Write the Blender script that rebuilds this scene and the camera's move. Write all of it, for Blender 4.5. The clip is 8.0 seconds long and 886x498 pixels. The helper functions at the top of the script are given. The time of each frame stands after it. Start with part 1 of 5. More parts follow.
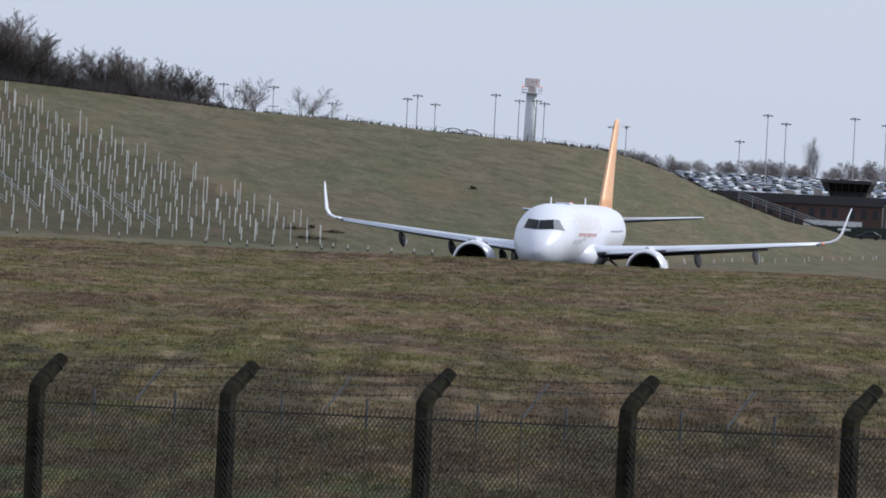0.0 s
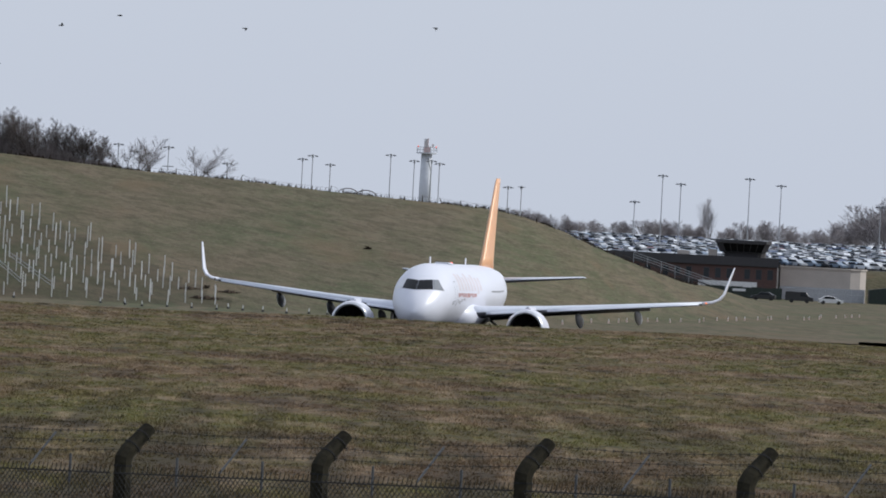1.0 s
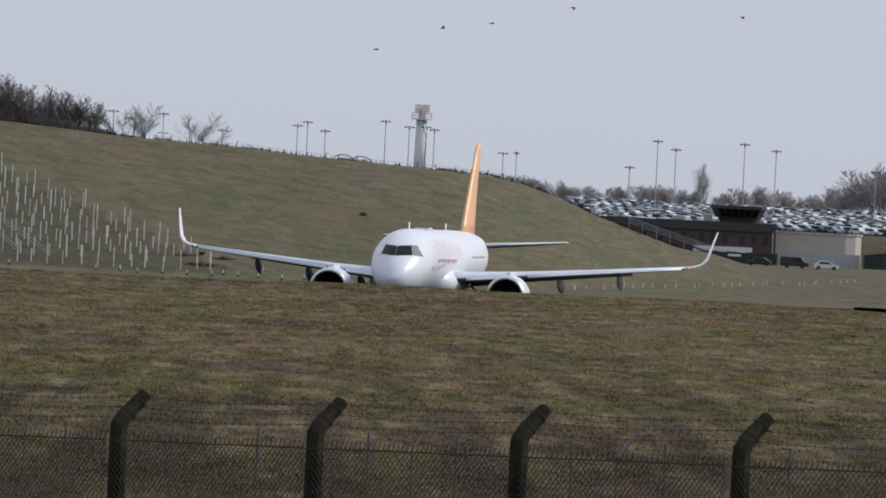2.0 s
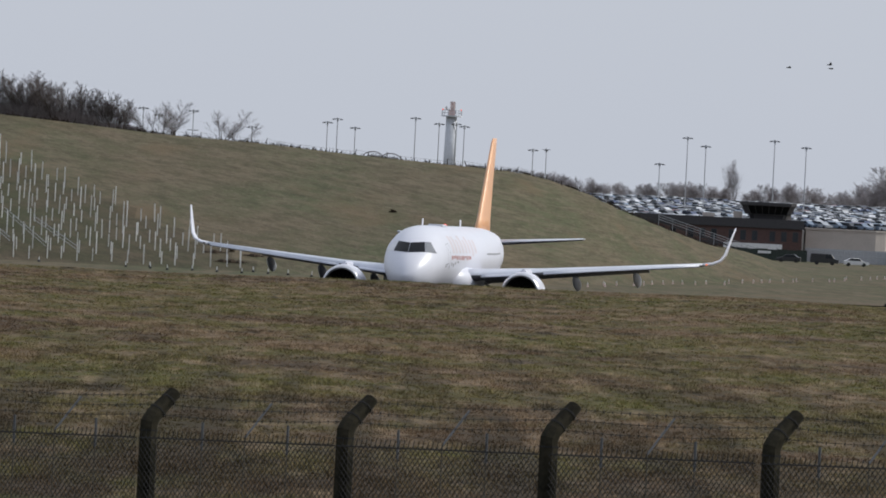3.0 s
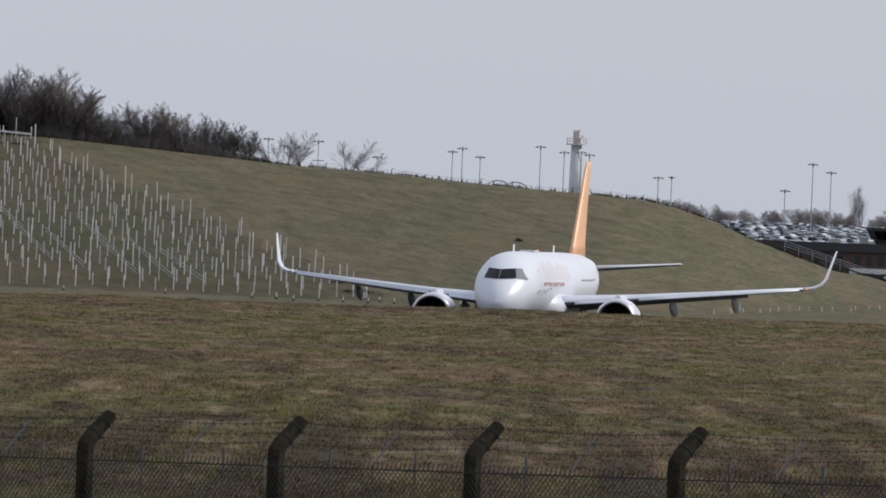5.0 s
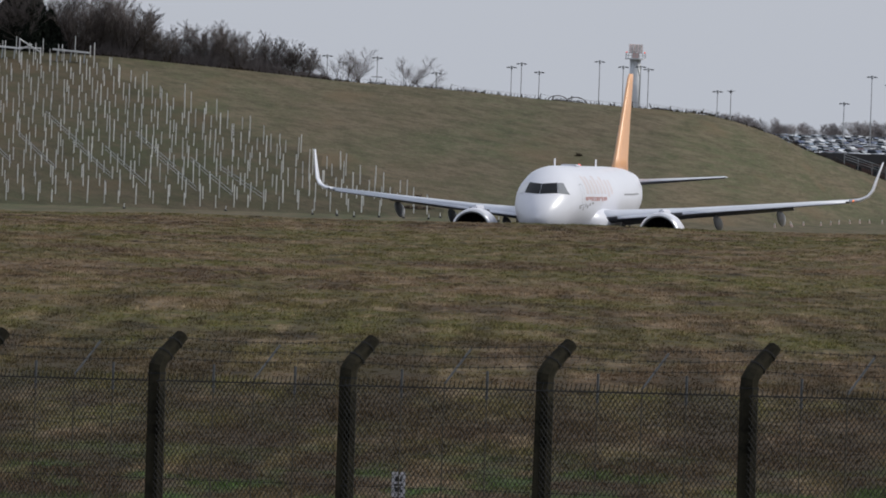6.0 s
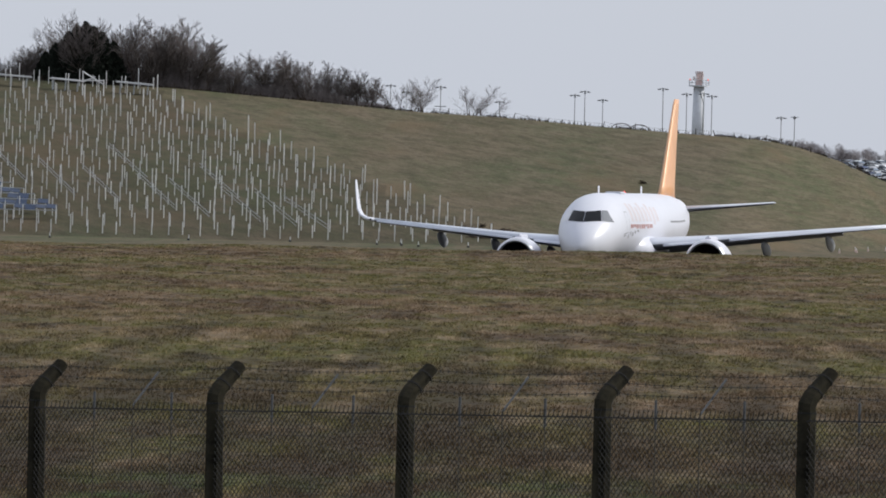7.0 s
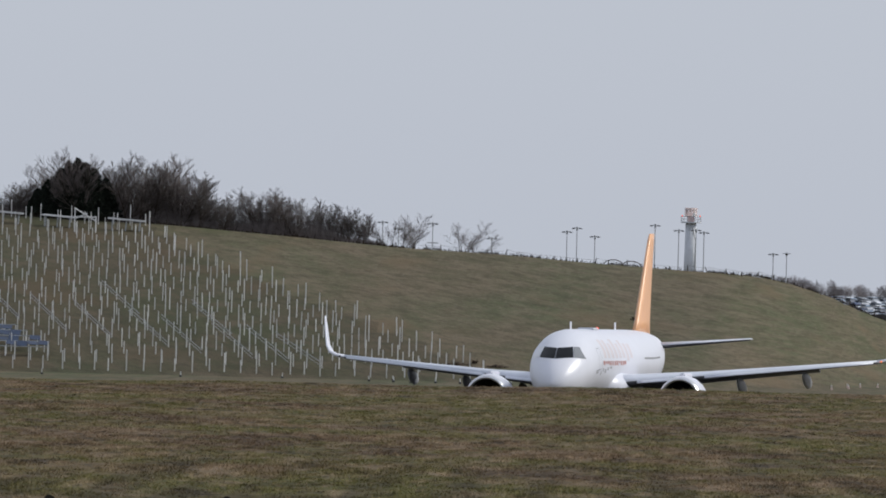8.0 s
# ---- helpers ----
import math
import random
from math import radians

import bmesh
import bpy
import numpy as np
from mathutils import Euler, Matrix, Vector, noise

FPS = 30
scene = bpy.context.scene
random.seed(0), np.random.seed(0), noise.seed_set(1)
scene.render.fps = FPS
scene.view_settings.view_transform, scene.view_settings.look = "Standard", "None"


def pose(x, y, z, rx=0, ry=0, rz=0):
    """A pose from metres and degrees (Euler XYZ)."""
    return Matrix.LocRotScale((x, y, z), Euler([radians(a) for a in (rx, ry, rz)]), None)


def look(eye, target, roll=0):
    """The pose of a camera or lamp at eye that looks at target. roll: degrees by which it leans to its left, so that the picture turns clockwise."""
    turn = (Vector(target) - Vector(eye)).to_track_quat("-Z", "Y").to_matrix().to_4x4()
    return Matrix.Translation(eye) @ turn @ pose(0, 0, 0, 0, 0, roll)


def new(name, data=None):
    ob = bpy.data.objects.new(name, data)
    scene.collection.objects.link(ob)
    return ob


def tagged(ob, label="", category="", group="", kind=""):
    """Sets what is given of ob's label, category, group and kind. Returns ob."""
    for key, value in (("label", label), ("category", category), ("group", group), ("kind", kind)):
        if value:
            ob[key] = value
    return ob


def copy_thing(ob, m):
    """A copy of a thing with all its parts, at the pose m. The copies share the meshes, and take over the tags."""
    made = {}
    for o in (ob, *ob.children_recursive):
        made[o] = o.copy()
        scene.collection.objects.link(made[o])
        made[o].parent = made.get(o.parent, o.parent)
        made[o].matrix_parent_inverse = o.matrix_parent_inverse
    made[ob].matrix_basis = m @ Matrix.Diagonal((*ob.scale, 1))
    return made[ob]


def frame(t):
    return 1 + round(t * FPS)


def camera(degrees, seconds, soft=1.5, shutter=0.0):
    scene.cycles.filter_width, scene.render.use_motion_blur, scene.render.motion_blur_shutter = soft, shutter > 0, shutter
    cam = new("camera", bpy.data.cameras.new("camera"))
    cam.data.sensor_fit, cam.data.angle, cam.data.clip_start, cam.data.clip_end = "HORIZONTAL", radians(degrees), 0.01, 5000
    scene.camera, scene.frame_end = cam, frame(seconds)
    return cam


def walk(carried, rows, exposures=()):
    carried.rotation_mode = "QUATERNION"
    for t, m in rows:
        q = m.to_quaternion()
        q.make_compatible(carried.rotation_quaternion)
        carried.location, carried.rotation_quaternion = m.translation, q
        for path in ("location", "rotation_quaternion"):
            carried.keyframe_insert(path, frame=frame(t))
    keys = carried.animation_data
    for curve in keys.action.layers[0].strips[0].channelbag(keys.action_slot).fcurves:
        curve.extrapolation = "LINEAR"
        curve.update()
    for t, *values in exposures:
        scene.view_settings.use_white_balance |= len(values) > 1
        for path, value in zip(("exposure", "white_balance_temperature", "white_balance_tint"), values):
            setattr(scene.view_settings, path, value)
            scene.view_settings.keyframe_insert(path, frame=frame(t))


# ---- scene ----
cam = camera(5.1, 8.0, soft=1.8)

EYE_Z = 4.5
# seconds, turn to the right, tilt, roll (degrees) of the hand-held camera
PATH = [(0.0, 0.0064, -0.412, 2.942), (0.2, 0.0796, -0.3685, 2.864), (0.3, 0.2013, -0.3323, 2.826), (0.4, 0.2571, -0.2792, 2.787),
        (0.5, 0.2553, -0.2242, 2.748), (0.6, 0.2692, -0.1922, 2.79), (0.7, 0.3065, -0.1482, 2.832), (0.8, 0.4025, -0.1017, 2.874),
        (1.0, 0.5929, -0.036, 2.958), (1.2, 0.6416, -0.2, 3.035), (2.3, 0.5786, -0.2384, 2.741), (2.5, 0.5284, -0.2482, 2.721),
        (2.7, 0.4902, -0.255, 2.757), (2.9, 0.4712, -0.2565, 2.792), (3.0, 0.4591, -0.2565, 2.811), (3.1, 0.4522, -0.2643, 2.869),
        (3.3, 0.5053, -0.3532, 2.985), (3.5, 0.5498, -0.4757, 3.101), (3.7, 0.409, -0.4935, 2.945), (3.9, 0.2326, -0.3794, 2.789),
        (4.0, 0.1597, -0.2969, 2.711), (4.2, -0.0397, -0.1905, 2.565), (5.3, -0.2779, -0.12, 2.334), (5.5, -0.2144, -0.2002, 2.326),
        (5.7, -0.3964, -0.2646, 2.155), (5.9, -0.5197, -0.455, 1.984), (6.0, -0.5958, -0.6203, 1.898), (6.1, -0.6872, -0.6525, 1.909),
        (6.2, -0.768, -0.6683, 1.935), (6.3, -1.1547, -0.7124, 1.7), (6.4, -1.4289, -0.7043, 1.477), (6.5, -1.3929, -0.5617, 1.272),
        (6.7, -1.2628, -0.5158, 1.247), (6.8, -0.8348, -0.4838, 1.311), (6.9, -0.8612, -0.4779, 1.344), (7.0, -0.9782, -0.463, 1.383),
        (7.1, -1.0553, -0.4091, 1.329), (7.3, -1.1993, -0.2447, 1.221), (7.4, -1.2153, -0.1988, 1.212), (7.5, -0.8193, -0.0562, 1.301),
        (7.7, -0.8059, 0.1435, 1.329), (7.9, -0.9317, 0.263, 1.355), (8.0, -0.9526, 0.3243, 1.369)]


# small drift of the eye
SWAY_T = [0, 0.5, 1.2, 4.2, 5.3, 5.5, 6.0, 6.3, 6.4, 6.5, 7.0, 7.5, 8.0]
SWAY_X = [0.058, 0.060, 0.052, 0.057, 0.052, 0.022, -0.059, 0.03, 0.10, 0.17, 0.03, 0.056, 0.056]
SWAY_Z = [-0.053, -0.02, -0.028, -0.012, -0.05, -0.035, -0.02, 0.0, -0.02, -0.04, -0.03, -0.05, -0.04]


def camera_row(t, az, el, roll):
    a, e = radians(az), radians(el)
    way = Vector((math.sin(a) * math.cos(e), math.cos(a) * math.cos(e), math.sin(e)))
    eye = Vector((np.interp(t, SWAY_T, SWAY_X), 0, EYE_Z + np.interp(t, SWAY_T, SWAY_Z)))
    return t, look(eye, eye + way * 100, roll)


EXPOSURES = [(0, 0.40, 6000, 8), (1.0, 0.29, 6150, 8), (2.5, 0.20, 6350, 8), (5.4, 0.17, 6400, 8), (6.0, 0.07, 6450, 8), (6.5, 0.29, 6450, 8), (7.3, 0.31, 6400, 8), (8, 0.12, 6330, 8)]
walk(cam, [camera_row(*row) for row in PATH], EXPOSURES)

# ---- world and sun: thin high cloud, hazy winter sun from the right ----
SUN_AZ, SUN_EL = 78.0, 36.0
world = bpy.data.worlds.new("sky")
scene.world = world
world.use_nodes = True
nt = world.node_tree
nt.nodes.clear()
sky = nt.nodes.new("ShaderNodeTexSky")
sky.sky_type, sky.sun_disc = "NISHITA", False
sky.sun_elevation, sky.sun_rotation = radians(SUN_EL), radians(SUN_AZ)
sky.dust_density, sky.air_density = 2.0, 1.0
sky_strength = nt.nodes.new("ShaderNodeVectorMath")
sky_strength.operation = "SCALE"
sky_strength.inputs["Scale"].default_value = 0.10
cloud = nt.nodes.new("ShaderNodeMix")
cloud.data_type = "RGBA"
cloud.inputs["Factor"].default_value = 0.86
cloud.inputs["B"].default_value = (0.505, 0.53, 0.605, 1)
bg = nt.nodes.new("ShaderNodeBackground")
out = nt.nodes.new("ShaderNodeOutputWorld")
nt.links.new(sky.outputs[0], sky_strength.inputs[0])
nt.links.new(sky_strength.outputs[0], cloud.inputs["A"])
nt.links.new(cloud.outputs["Result"], bg.inputs[0])
nt.links.new(bg.outputs[0], out.inputs[0])
sun = new("sun", bpy.data.lights.new("sun", "SUN"))
sun.data.energy, sun.data.angle, sun.data.color = 2.2, radians(9.0), (1.0, 0.95, 0.87)
sa, se = radians(SUN_AZ), radians(SUN_EL)
SUN_WAY = Vector((math.sin(sa) * math.cos(se), math.cos(sa) * math.cos(se), math.sin(se)))
sun.matrix_world = look(SUN_WAY * 100, (0, 0, 0))


# ---- materials ----
def ramp_node(t, stops, interpolation="LINEAR"):
    r = t.nodes.new("ShaderNodeValToRGB")
    r.color_ramp.interpolation = interpolation
    while len(r.color_ramp.elements) < len(stops):
        r.color_ramp.elements.new(0.5)
    for e, (p, c) in zip(r.color_ramp.elements, stops):
        e.position, e.color = p, (*c, 1)
    return r


def material(name, color, rough=0.6, metal=0.0, vary=0.2, scale=3.0, fine=30.0, bump=0.0, squash=(1, 1, 1), color2=None, spec=0.5, each=0.0):
    """A painted, stony or metal surface: two scales of noise in colour and relief."""
    m = bpy.data.materials.new(name)
    m.use_nodes = True
    t = m.node_tree
    b = t.nodes["Principled BSDF"]
    b.inputs["Roughness"].default_value, b.inputs["Metallic"].default_value = rough, metal
    b.inputs["Specular IOR Level"].default_value = spec
    co = t.nodes.new("ShaderNodeTexCoord")
    mp = t.nodes.new("ShaderNodeMapping")
    mp.inputs["Scale"].default_value = squash
    t.links.new(co.outputs["Object"], mp.inputs[0])
    big, small = t.nodes.new("ShaderNodeTexNoise"), t.nodes.new("ShaderNodeTexNoise")
    big.inputs["Scale"].default_value, big.inputs["Detail"].default_value = scale, 4
    small.inputs["Scale"].default_value, small.inputs["Detail"].default_value = fine, 3
    t.links.new(mp.outputs[0], big.inputs[0])
    t.links.new(mp.outputs[0], small.inputs[0])
    add = t.nodes.new("ShaderNodeMath")
    add.operation = "MULTIPLY_ADD"
    t.links.new(small.outputs[0], add.inputs[0])
    add.inputs[1].default_value = 0.4
    t.links.new(big.outputs[0], add.inputs[2])
    c2 = color2 or tuple(min(1, c * (1 + vary)) for c in color)
    c1 = tuple(c * (1 - vary) for c in color)
    r = ramp_node(t, [(0.45, c1), (0.95, c2)])
    t.links.new(add.outputs[0], r.inputs[0])
    last = r.outputs[0]
    if each:
        info = t.nodes.new("ShaderNodeObjectInfo")
        hsv = t.nodes.new("ShaderNodeHueSaturation")
        mr = t.nodes.new("ShaderNodeMapRange")
        mr.inputs["To Min"].default_value, mr.inputs["To Max"].default_value = 1 - each, 1 + each
        t.links.new(info.outputs["Random"], mr.inputs[0])
        t.links.new(mr.outputs[0], hsv.inputs["Value"])
        t.links.new(last, hsv.inputs["Color"])
        last = hsv.outputs[0]
    t.links.new(last, b.inputs["Base Color"])
    if bump:
        bp = t.nodes.new("ShaderNodeBump")
        bp.inputs["Strength"].default_value, bp.inputs["Distance"].default_value = 0.5, bump
        t.links.new(add.outputs[0], bp.inputs["Height"])
        t.links.new(bp.outputs[0], b.inputs["Normal"])
    return m


def glow(name, color, strength):
    m = bpy.data.materials.new(name)
    m.use_nodes = True
    b = m.node_tree.nodes["Principled BSDF"]
    b.inputs["Base Color"].default_value = (*color, 1)
    b.inputs["Emission Color"].default_value = (*color, 1)
    b.inputs["Emission Strength"].default_value = strength
    return m


def paint_by_random(name, from_island):
    """Car paint: one of the usual colours, chosen for each car."""
    m = bpy.data.materials.new(name)
    m.use_nodes = True
    t = m.node_tree
    b = t.nodes["Principled BSDF"]
    b.inputs["Roughness"].default_value, b.inputs["Coat Weight"].default_value = 0.3, 0.6
    src = t.nodes.new("ShaderNodeNewGeometry" if from_island else "ShaderNodeObjectInfo")
    r = ramp_node(t, [(0.0, (0.66, 0.68, 0.71)), (0.16, (0.36, 0.38, 0.41)), (0.32, (0.10, 0.11, 0.13)), (0.50, (0.015, 0.016, 0.02)),
                      (0.76, (0.03, 0.05, 0.12)), (0.87, (0.15, 0.20, 0.27)), (0.955, (0.16, 0.02, 0.02)), (0.97, (0.5, 0.5, 0.5))], "CONSTANT")
    t.links.new(src.outputs["Random Per Island" if from_island else "Random"], r.inputs[0])
    t.links.new(r.outputs[0], b.inputs["Base Color"])
    return m


def grass_material(name, base=1.0, near=True, blades=False):
    """Rough winter grass: straw, brown and olive patches drawn out along the view, thin streaks, mowing lines and a
    painted darkening in the near field.
    """
    m = bpy.data.materials.new(name)
    m.use_nodes = True
    t = m.node_tree
    b = t.nodes["Principled BSDF"]
    b.inputs["Roughness"].default_value, b.inputs["Specular IOR Level"].default_value = 0.95, 0.1
    geo = t.nodes.new("ShaderNodeNewGeometry")

    def noise_at(scale, sx, sy, detail=4.0, turn=0.0, sz=1.0, tilt=0.0):
        mp = t.nodes.new("ShaderNodeMapping")
        mp.inputs["Scale"].default_value = (sx, sy, sz)
        mp.inputs["Rotation"].default_value = (0, 0, turn)
        if tilt:
            mp.vector_type = "TEXTURE"
            mp.inputs["Scale"].default_value = (1 / sx, 1 / sy, 1 / sz)
            mp.inputs["Rotation"].default_value = (0, tilt, turn)
        n = t.nodes.new("ShaderNodeTexNoise")
        n.inputs["Scale"].default_value, n.inputs["Detail"].default_value = scale, detail
        t.links.new(geo.outputs["Position"], mp.inputs[0])
        t.links.new(mp.outputs[0], n.inputs[0])
        return n.outputs[0]

    def blend(fac, a, c):
        n = t.nodes.new("ShaderNodeMix")
        n.data_type = "RGBA"
        t.links.new(fac, n.inputs["Factor"])
        for socket, v in (("A", a), ("B", c)):
            if isinstance(v, tuple):
                n.inputs[socket].default_value = (*(base * k for k in v), 1)
            else:
                t.links.new(v, n.inputs[socket])
        return n.outputs["Result"]

    def curve(v, lo, hi, top=1.0):
        n = t.nodes.new("ShaderNodeMapRange")
        n.inputs["From Min"].default_value, n.inputs["From Max"].default_value = lo, hi
        n.inputs["To Max"].default_value = top
        t.links.new(v, n.inputs[0])
        return n.outputs[0]

    def times(a, c):
        n = t.nodes.new("ShaderNodeMath")
        n.operation = "MULTIPLY"
        t.links.new(a, n.inputs[0])
        t.links.new(c, n.inputs[1])
        return n.outputs[0]

    straw, olive = (0.122, 0.084, 0.050), (0.078, 0.074, 0.024)
    umber, pale, dark = (0.074, 0.050, 0.031), (0.215, 0.160, 0.106), (0.018, 0.015, 0.010)
    if near:
        c = blend(curve(noise_at(0.11, 1, 0.16, 5), 0.44, 0.56), straw, umber)
        c = blend(curve(noise_at(0.075, 1, 0.22, 5, 0.3), 0.50, 0.60, 0.9), c, olive)
        c = blend(curve(noise_at(0.030, 0.5, 0.9, 3), 0.49, 0.60, 0.7), c, (0.098, 0.090, 0.032))
        c = blend(curve(noise_at(0.40, 1, 0.16, 5), 0.49, 0.62, 0.75), c, olive)
        c = blend(curve(noise_at(0.75, 1, 0.14, 6), 0.51, 0.68, 0.75), c, pale)
        c = blend(curve(noise_at(0.55, 1, 0.15, 6, 0.2), 0.56, 0.70, 0.8), c, dark)
        c = blend(curve(noise_at(2.2, 1, 0.16, 5), 0.50, 0.70, 0.75), c, dark)
        c = blend(curve(noise_at(3.1, 1, 0.18, 5), 0.53, 0.72, 0.6), c, pale)
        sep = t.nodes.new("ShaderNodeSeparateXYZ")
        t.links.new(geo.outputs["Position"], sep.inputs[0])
        mow = curve(noise_at(0.75, 1, 0.012, 4, 0.012), 0.46, 0.56, 0.72)
        c = blend(times(mow, curve(sep.outputs["Y"], 330, 190)), c, (0.036, 0.029, 0.018))
        # dim foreground painted into the grass colour, growing from 230 m to 150 m
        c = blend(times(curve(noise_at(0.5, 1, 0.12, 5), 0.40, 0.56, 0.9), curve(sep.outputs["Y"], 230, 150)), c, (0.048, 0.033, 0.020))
        grn = curve(noise_at(0.8, 1, 0.2, 4), 0.50, 0.64)
        c = blend(times(grn, curve(sep.outputs["Y"], 150, 128)), c, (0.046, 0.074, 0.022))
    else:
        c = blend(curve(noise_at(0.06, 1, 0.3, 5, 0, 3), 0.38, 0.62), (0.108, 0.088, 0.058), (0.078, 0.084, 0.046))
        c = blend(curve(noise_at(0.30, 1, 0.2, 6, 0, 4), 0.48, 0.66, 0.6), c, (0.135, 0.112, 0.076))
        c = blend(curve(noise_at(0.20, 1, 0.3, 5, 0.15, 5), 0.48, 0.64, 0.55), c, (0.064, 0.068, 0.036))
        c = blend(curve(noise_at(0.28, 1, 0.10, 6, 0, 9, 0.16), 0.48, 0.62, 0.6), c, (0.130, 0.104, 0.072))
        c = blend(curve(noise_at(0.36, 1, 0.10, 6, 0, 9, 0.12), 0.50, 0.64, 0.52), c, (0.052, 0.051, 0.030))
        c = blend(curve(noise_at(0.9, 1, 0.12, 5, 0, 7, 0.2), 0.52, 0.68, 0.5), c, (0.046, 0.040, 0.025))
        c = blend(curve(noise_at(1.3, 1, 0.15, 5, 0, 3), 0.52, 0.70, 0.35), c, (0.050, 0.044, 0.028))
        c = blend(curve(noise_at(2.3, 1, 0.15, 5, 0, 2.5), 0.52, 0.70, 0.35), c, (0.150, 0.125, 0.088))
        c = blend(curve(noise_at(0.10, 1, 0.3, 5, 0.4, 3), 0.58, 0.70, 0.55), c, (0.125, 0.090, 0.056))
    if not near:
        sep = t.nodes.new("ShaderNodeSeparateXYZ")
        t.links.new(geo.outputs["Position"], sep.inputs[0])
        c = blend(times(curve(sep.outputs["Y"], 960, 900, 0.75), curve(sep.outputs["X"], 8, 45)), c, (0.128, 0.096, 0.068))
    if blades:
        hsv = t.nodes.new("ShaderNodeHueSaturation")
        t.links.new(curve(geo.outputs["Random Per Island"], -2.2, 1.0, 1.22), hsv.inputs["Value"])
        t.links.new(c, hsv.inputs["Color"])
        c = hsv.outputs[0]
    t.links.new(c, b.inputs["Base Color"])
    if not blades:
        bp = t.nodes.new("ShaderNodeBump")
        bp.inputs["Strength"].default_value, bp.inputs["Distance"].default_value = 0.7, 0.12
        t.links.new(noise_at(3.0, 1, 0.5, 6), bp.inputs["Height"])
        t.links.new(bp.outputs[0], b.inputs["Normal"])
    return m


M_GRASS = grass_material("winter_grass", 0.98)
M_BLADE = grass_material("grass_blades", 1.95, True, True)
M_SOIL = grass_material("worked_slope", 0.82, False)
M_SLOPE = grass_material("slope_grass", 1.14, False)
M_WHITE = material("aircraft_white", (0.71, 0.72, 0.79), 0.34, vary=0.03, scale=0.6, fine=6)
M_WING = material("wing_grey", (0.60, 0.63, 0.71), 0.4, vary=0.06, scale=0.8, fine=8)
M_ORANGE = material("fin_orange", (0.86, 0.47, 0.25), 0.35, vary=0.08, scale=0.7, fine=5)
M_PEACH = material("faded_peach_letter", (0.68, 0.625, 0.65), 0.4, vary=0.10)
M_REDMARK = material("red_letter", (0.46, 0.20, 0.18), 0.4, vary=0.1)
M_DARKMARK = material("grey_letter", (0.25, 0.25, 0.27), 0.4, vary=0.1)
M_GLASSDARK = material("cockpit_glass", (0.008, 0.009, 0.011), 0.2, vary=0.2, spec=0.2)
M_METAL = material("polished_lip", (0.72, 0.72, 0.74), 0.3, metal=0.85, vary=0.05)
M_BLACK = material("dark_cavity", (0.012, 0.012, 0.014), 0.7, vary=0.3)
M_TYRE = material("tyre_rubber", (0.02, 0.02, 0.02), 0.85, vary=0.2)
M_FAIRING = material("fairing_grey", (0.30, 0.31, 0.34), 0.45, vary=0.1)
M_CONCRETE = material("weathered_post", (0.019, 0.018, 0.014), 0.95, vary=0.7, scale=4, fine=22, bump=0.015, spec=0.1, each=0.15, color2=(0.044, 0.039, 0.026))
M_INNER = material("dull_steel", (0.085, 0.072, 0.052), 0.6, metal=0.2, vary=0.2)
M_ARM = material("thin_arm_steel", (0.10, 0.104, 0.11), 0.5, metal=0.3, vary=0.15)
# shade under the wings, painted as a dark base colour; flaps take it too
M_WING_SHADE = material("shadow_grey", (0.085, 0.088, 0.10), 0.5, vary=0.1)
# pale base colour stands in for the sky reflected in the glass
M_SIDEGLASS = material("sky_pale_side_glass", (0.24, 0.25, 0.27), 0.1, vary=0.1)
M_WIRE = material("old_wire", (0.014, 0.0135, 0.012), 0.9, metal=0.0, vary=0.3)
M_GALV = material("galvanised_steel", (0.36, 0.38, 0.40), 0.5, metal=0.5, vary=0.15, scale=6)
M_PILE = material("galvanised_pile", (0.82, 0.81, 0.78), 0.6, metal=0.0, vary=0.12, scale=2, each=0.12)
M_PANEL = material("solar_glass", (0.025, 0.042, 0.085), 0.38, spec=0.3, vary=0.3, scale=2, fine=12)
M_MAST = material("mast_steel", (0.38, 0.39, 0.41), 0.55, metal=0.3, vary=0.12)
M_TOWER = material("tower_concrete", (0.60, 0.62, 0.66), 0.8, vary=0.12, scale=0.8, fine=6, bump=0.01)
M_ANTENNA = material("antenna_red", (0.56, 0.42, 0.40), 0.5, vary=0.15)
M_BARK = material("bark", (0.055, 0.043, 0.034), 0.95, vary=0.35, scale=2, each=0.25, spec=0.1)
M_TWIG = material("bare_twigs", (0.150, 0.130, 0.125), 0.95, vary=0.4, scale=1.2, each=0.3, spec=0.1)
# far trees: aerial haze painted into the base colour
M_TWIG_FAR = material("hazed_far_twigs", (0.27, 0.25, 0.26), 0.95, vary=0.3, scale=1.2, each=0.2, spec=0.1)
M_CONIFER = material("evergreen_leaf", (0.016, 0.020, 0.015), 0.9, vary=0.4, scale=2, spec=0.1)
M_BRICK = material("dark_red_brick", (0.082, 0.047, 0.041), 0.9, vary=0.25, scale=1.5, fine=12, squash=(1, 1, 3))
M_FASCIA = material("dark_fascia", (0.035, 0.033, 0.036), 0.6, vary=0.2)
M_BAND = material("white_panel", (0.66, 0.66, 0.66), 0.6, vary=0.08)
M_BEIGE = material("beige_cladding", (0.46, 0.41, 0.37), 0.8, vary=0.1, scale=0.3, fine=3)
M_HEDGE = material("dark_green_sheet", (0.022, 0.032, 0.026), 0.8, vary=0.3)
M_PAINT = paint_by_random("car_paint", False)
M_PAINT_FAR = paint_by_random("car_paint_far", True)
M_CARGLASS = material("car_glass", (0.02, 0.024, 0.03), 0.12, vary=0.1, spec=0.4)
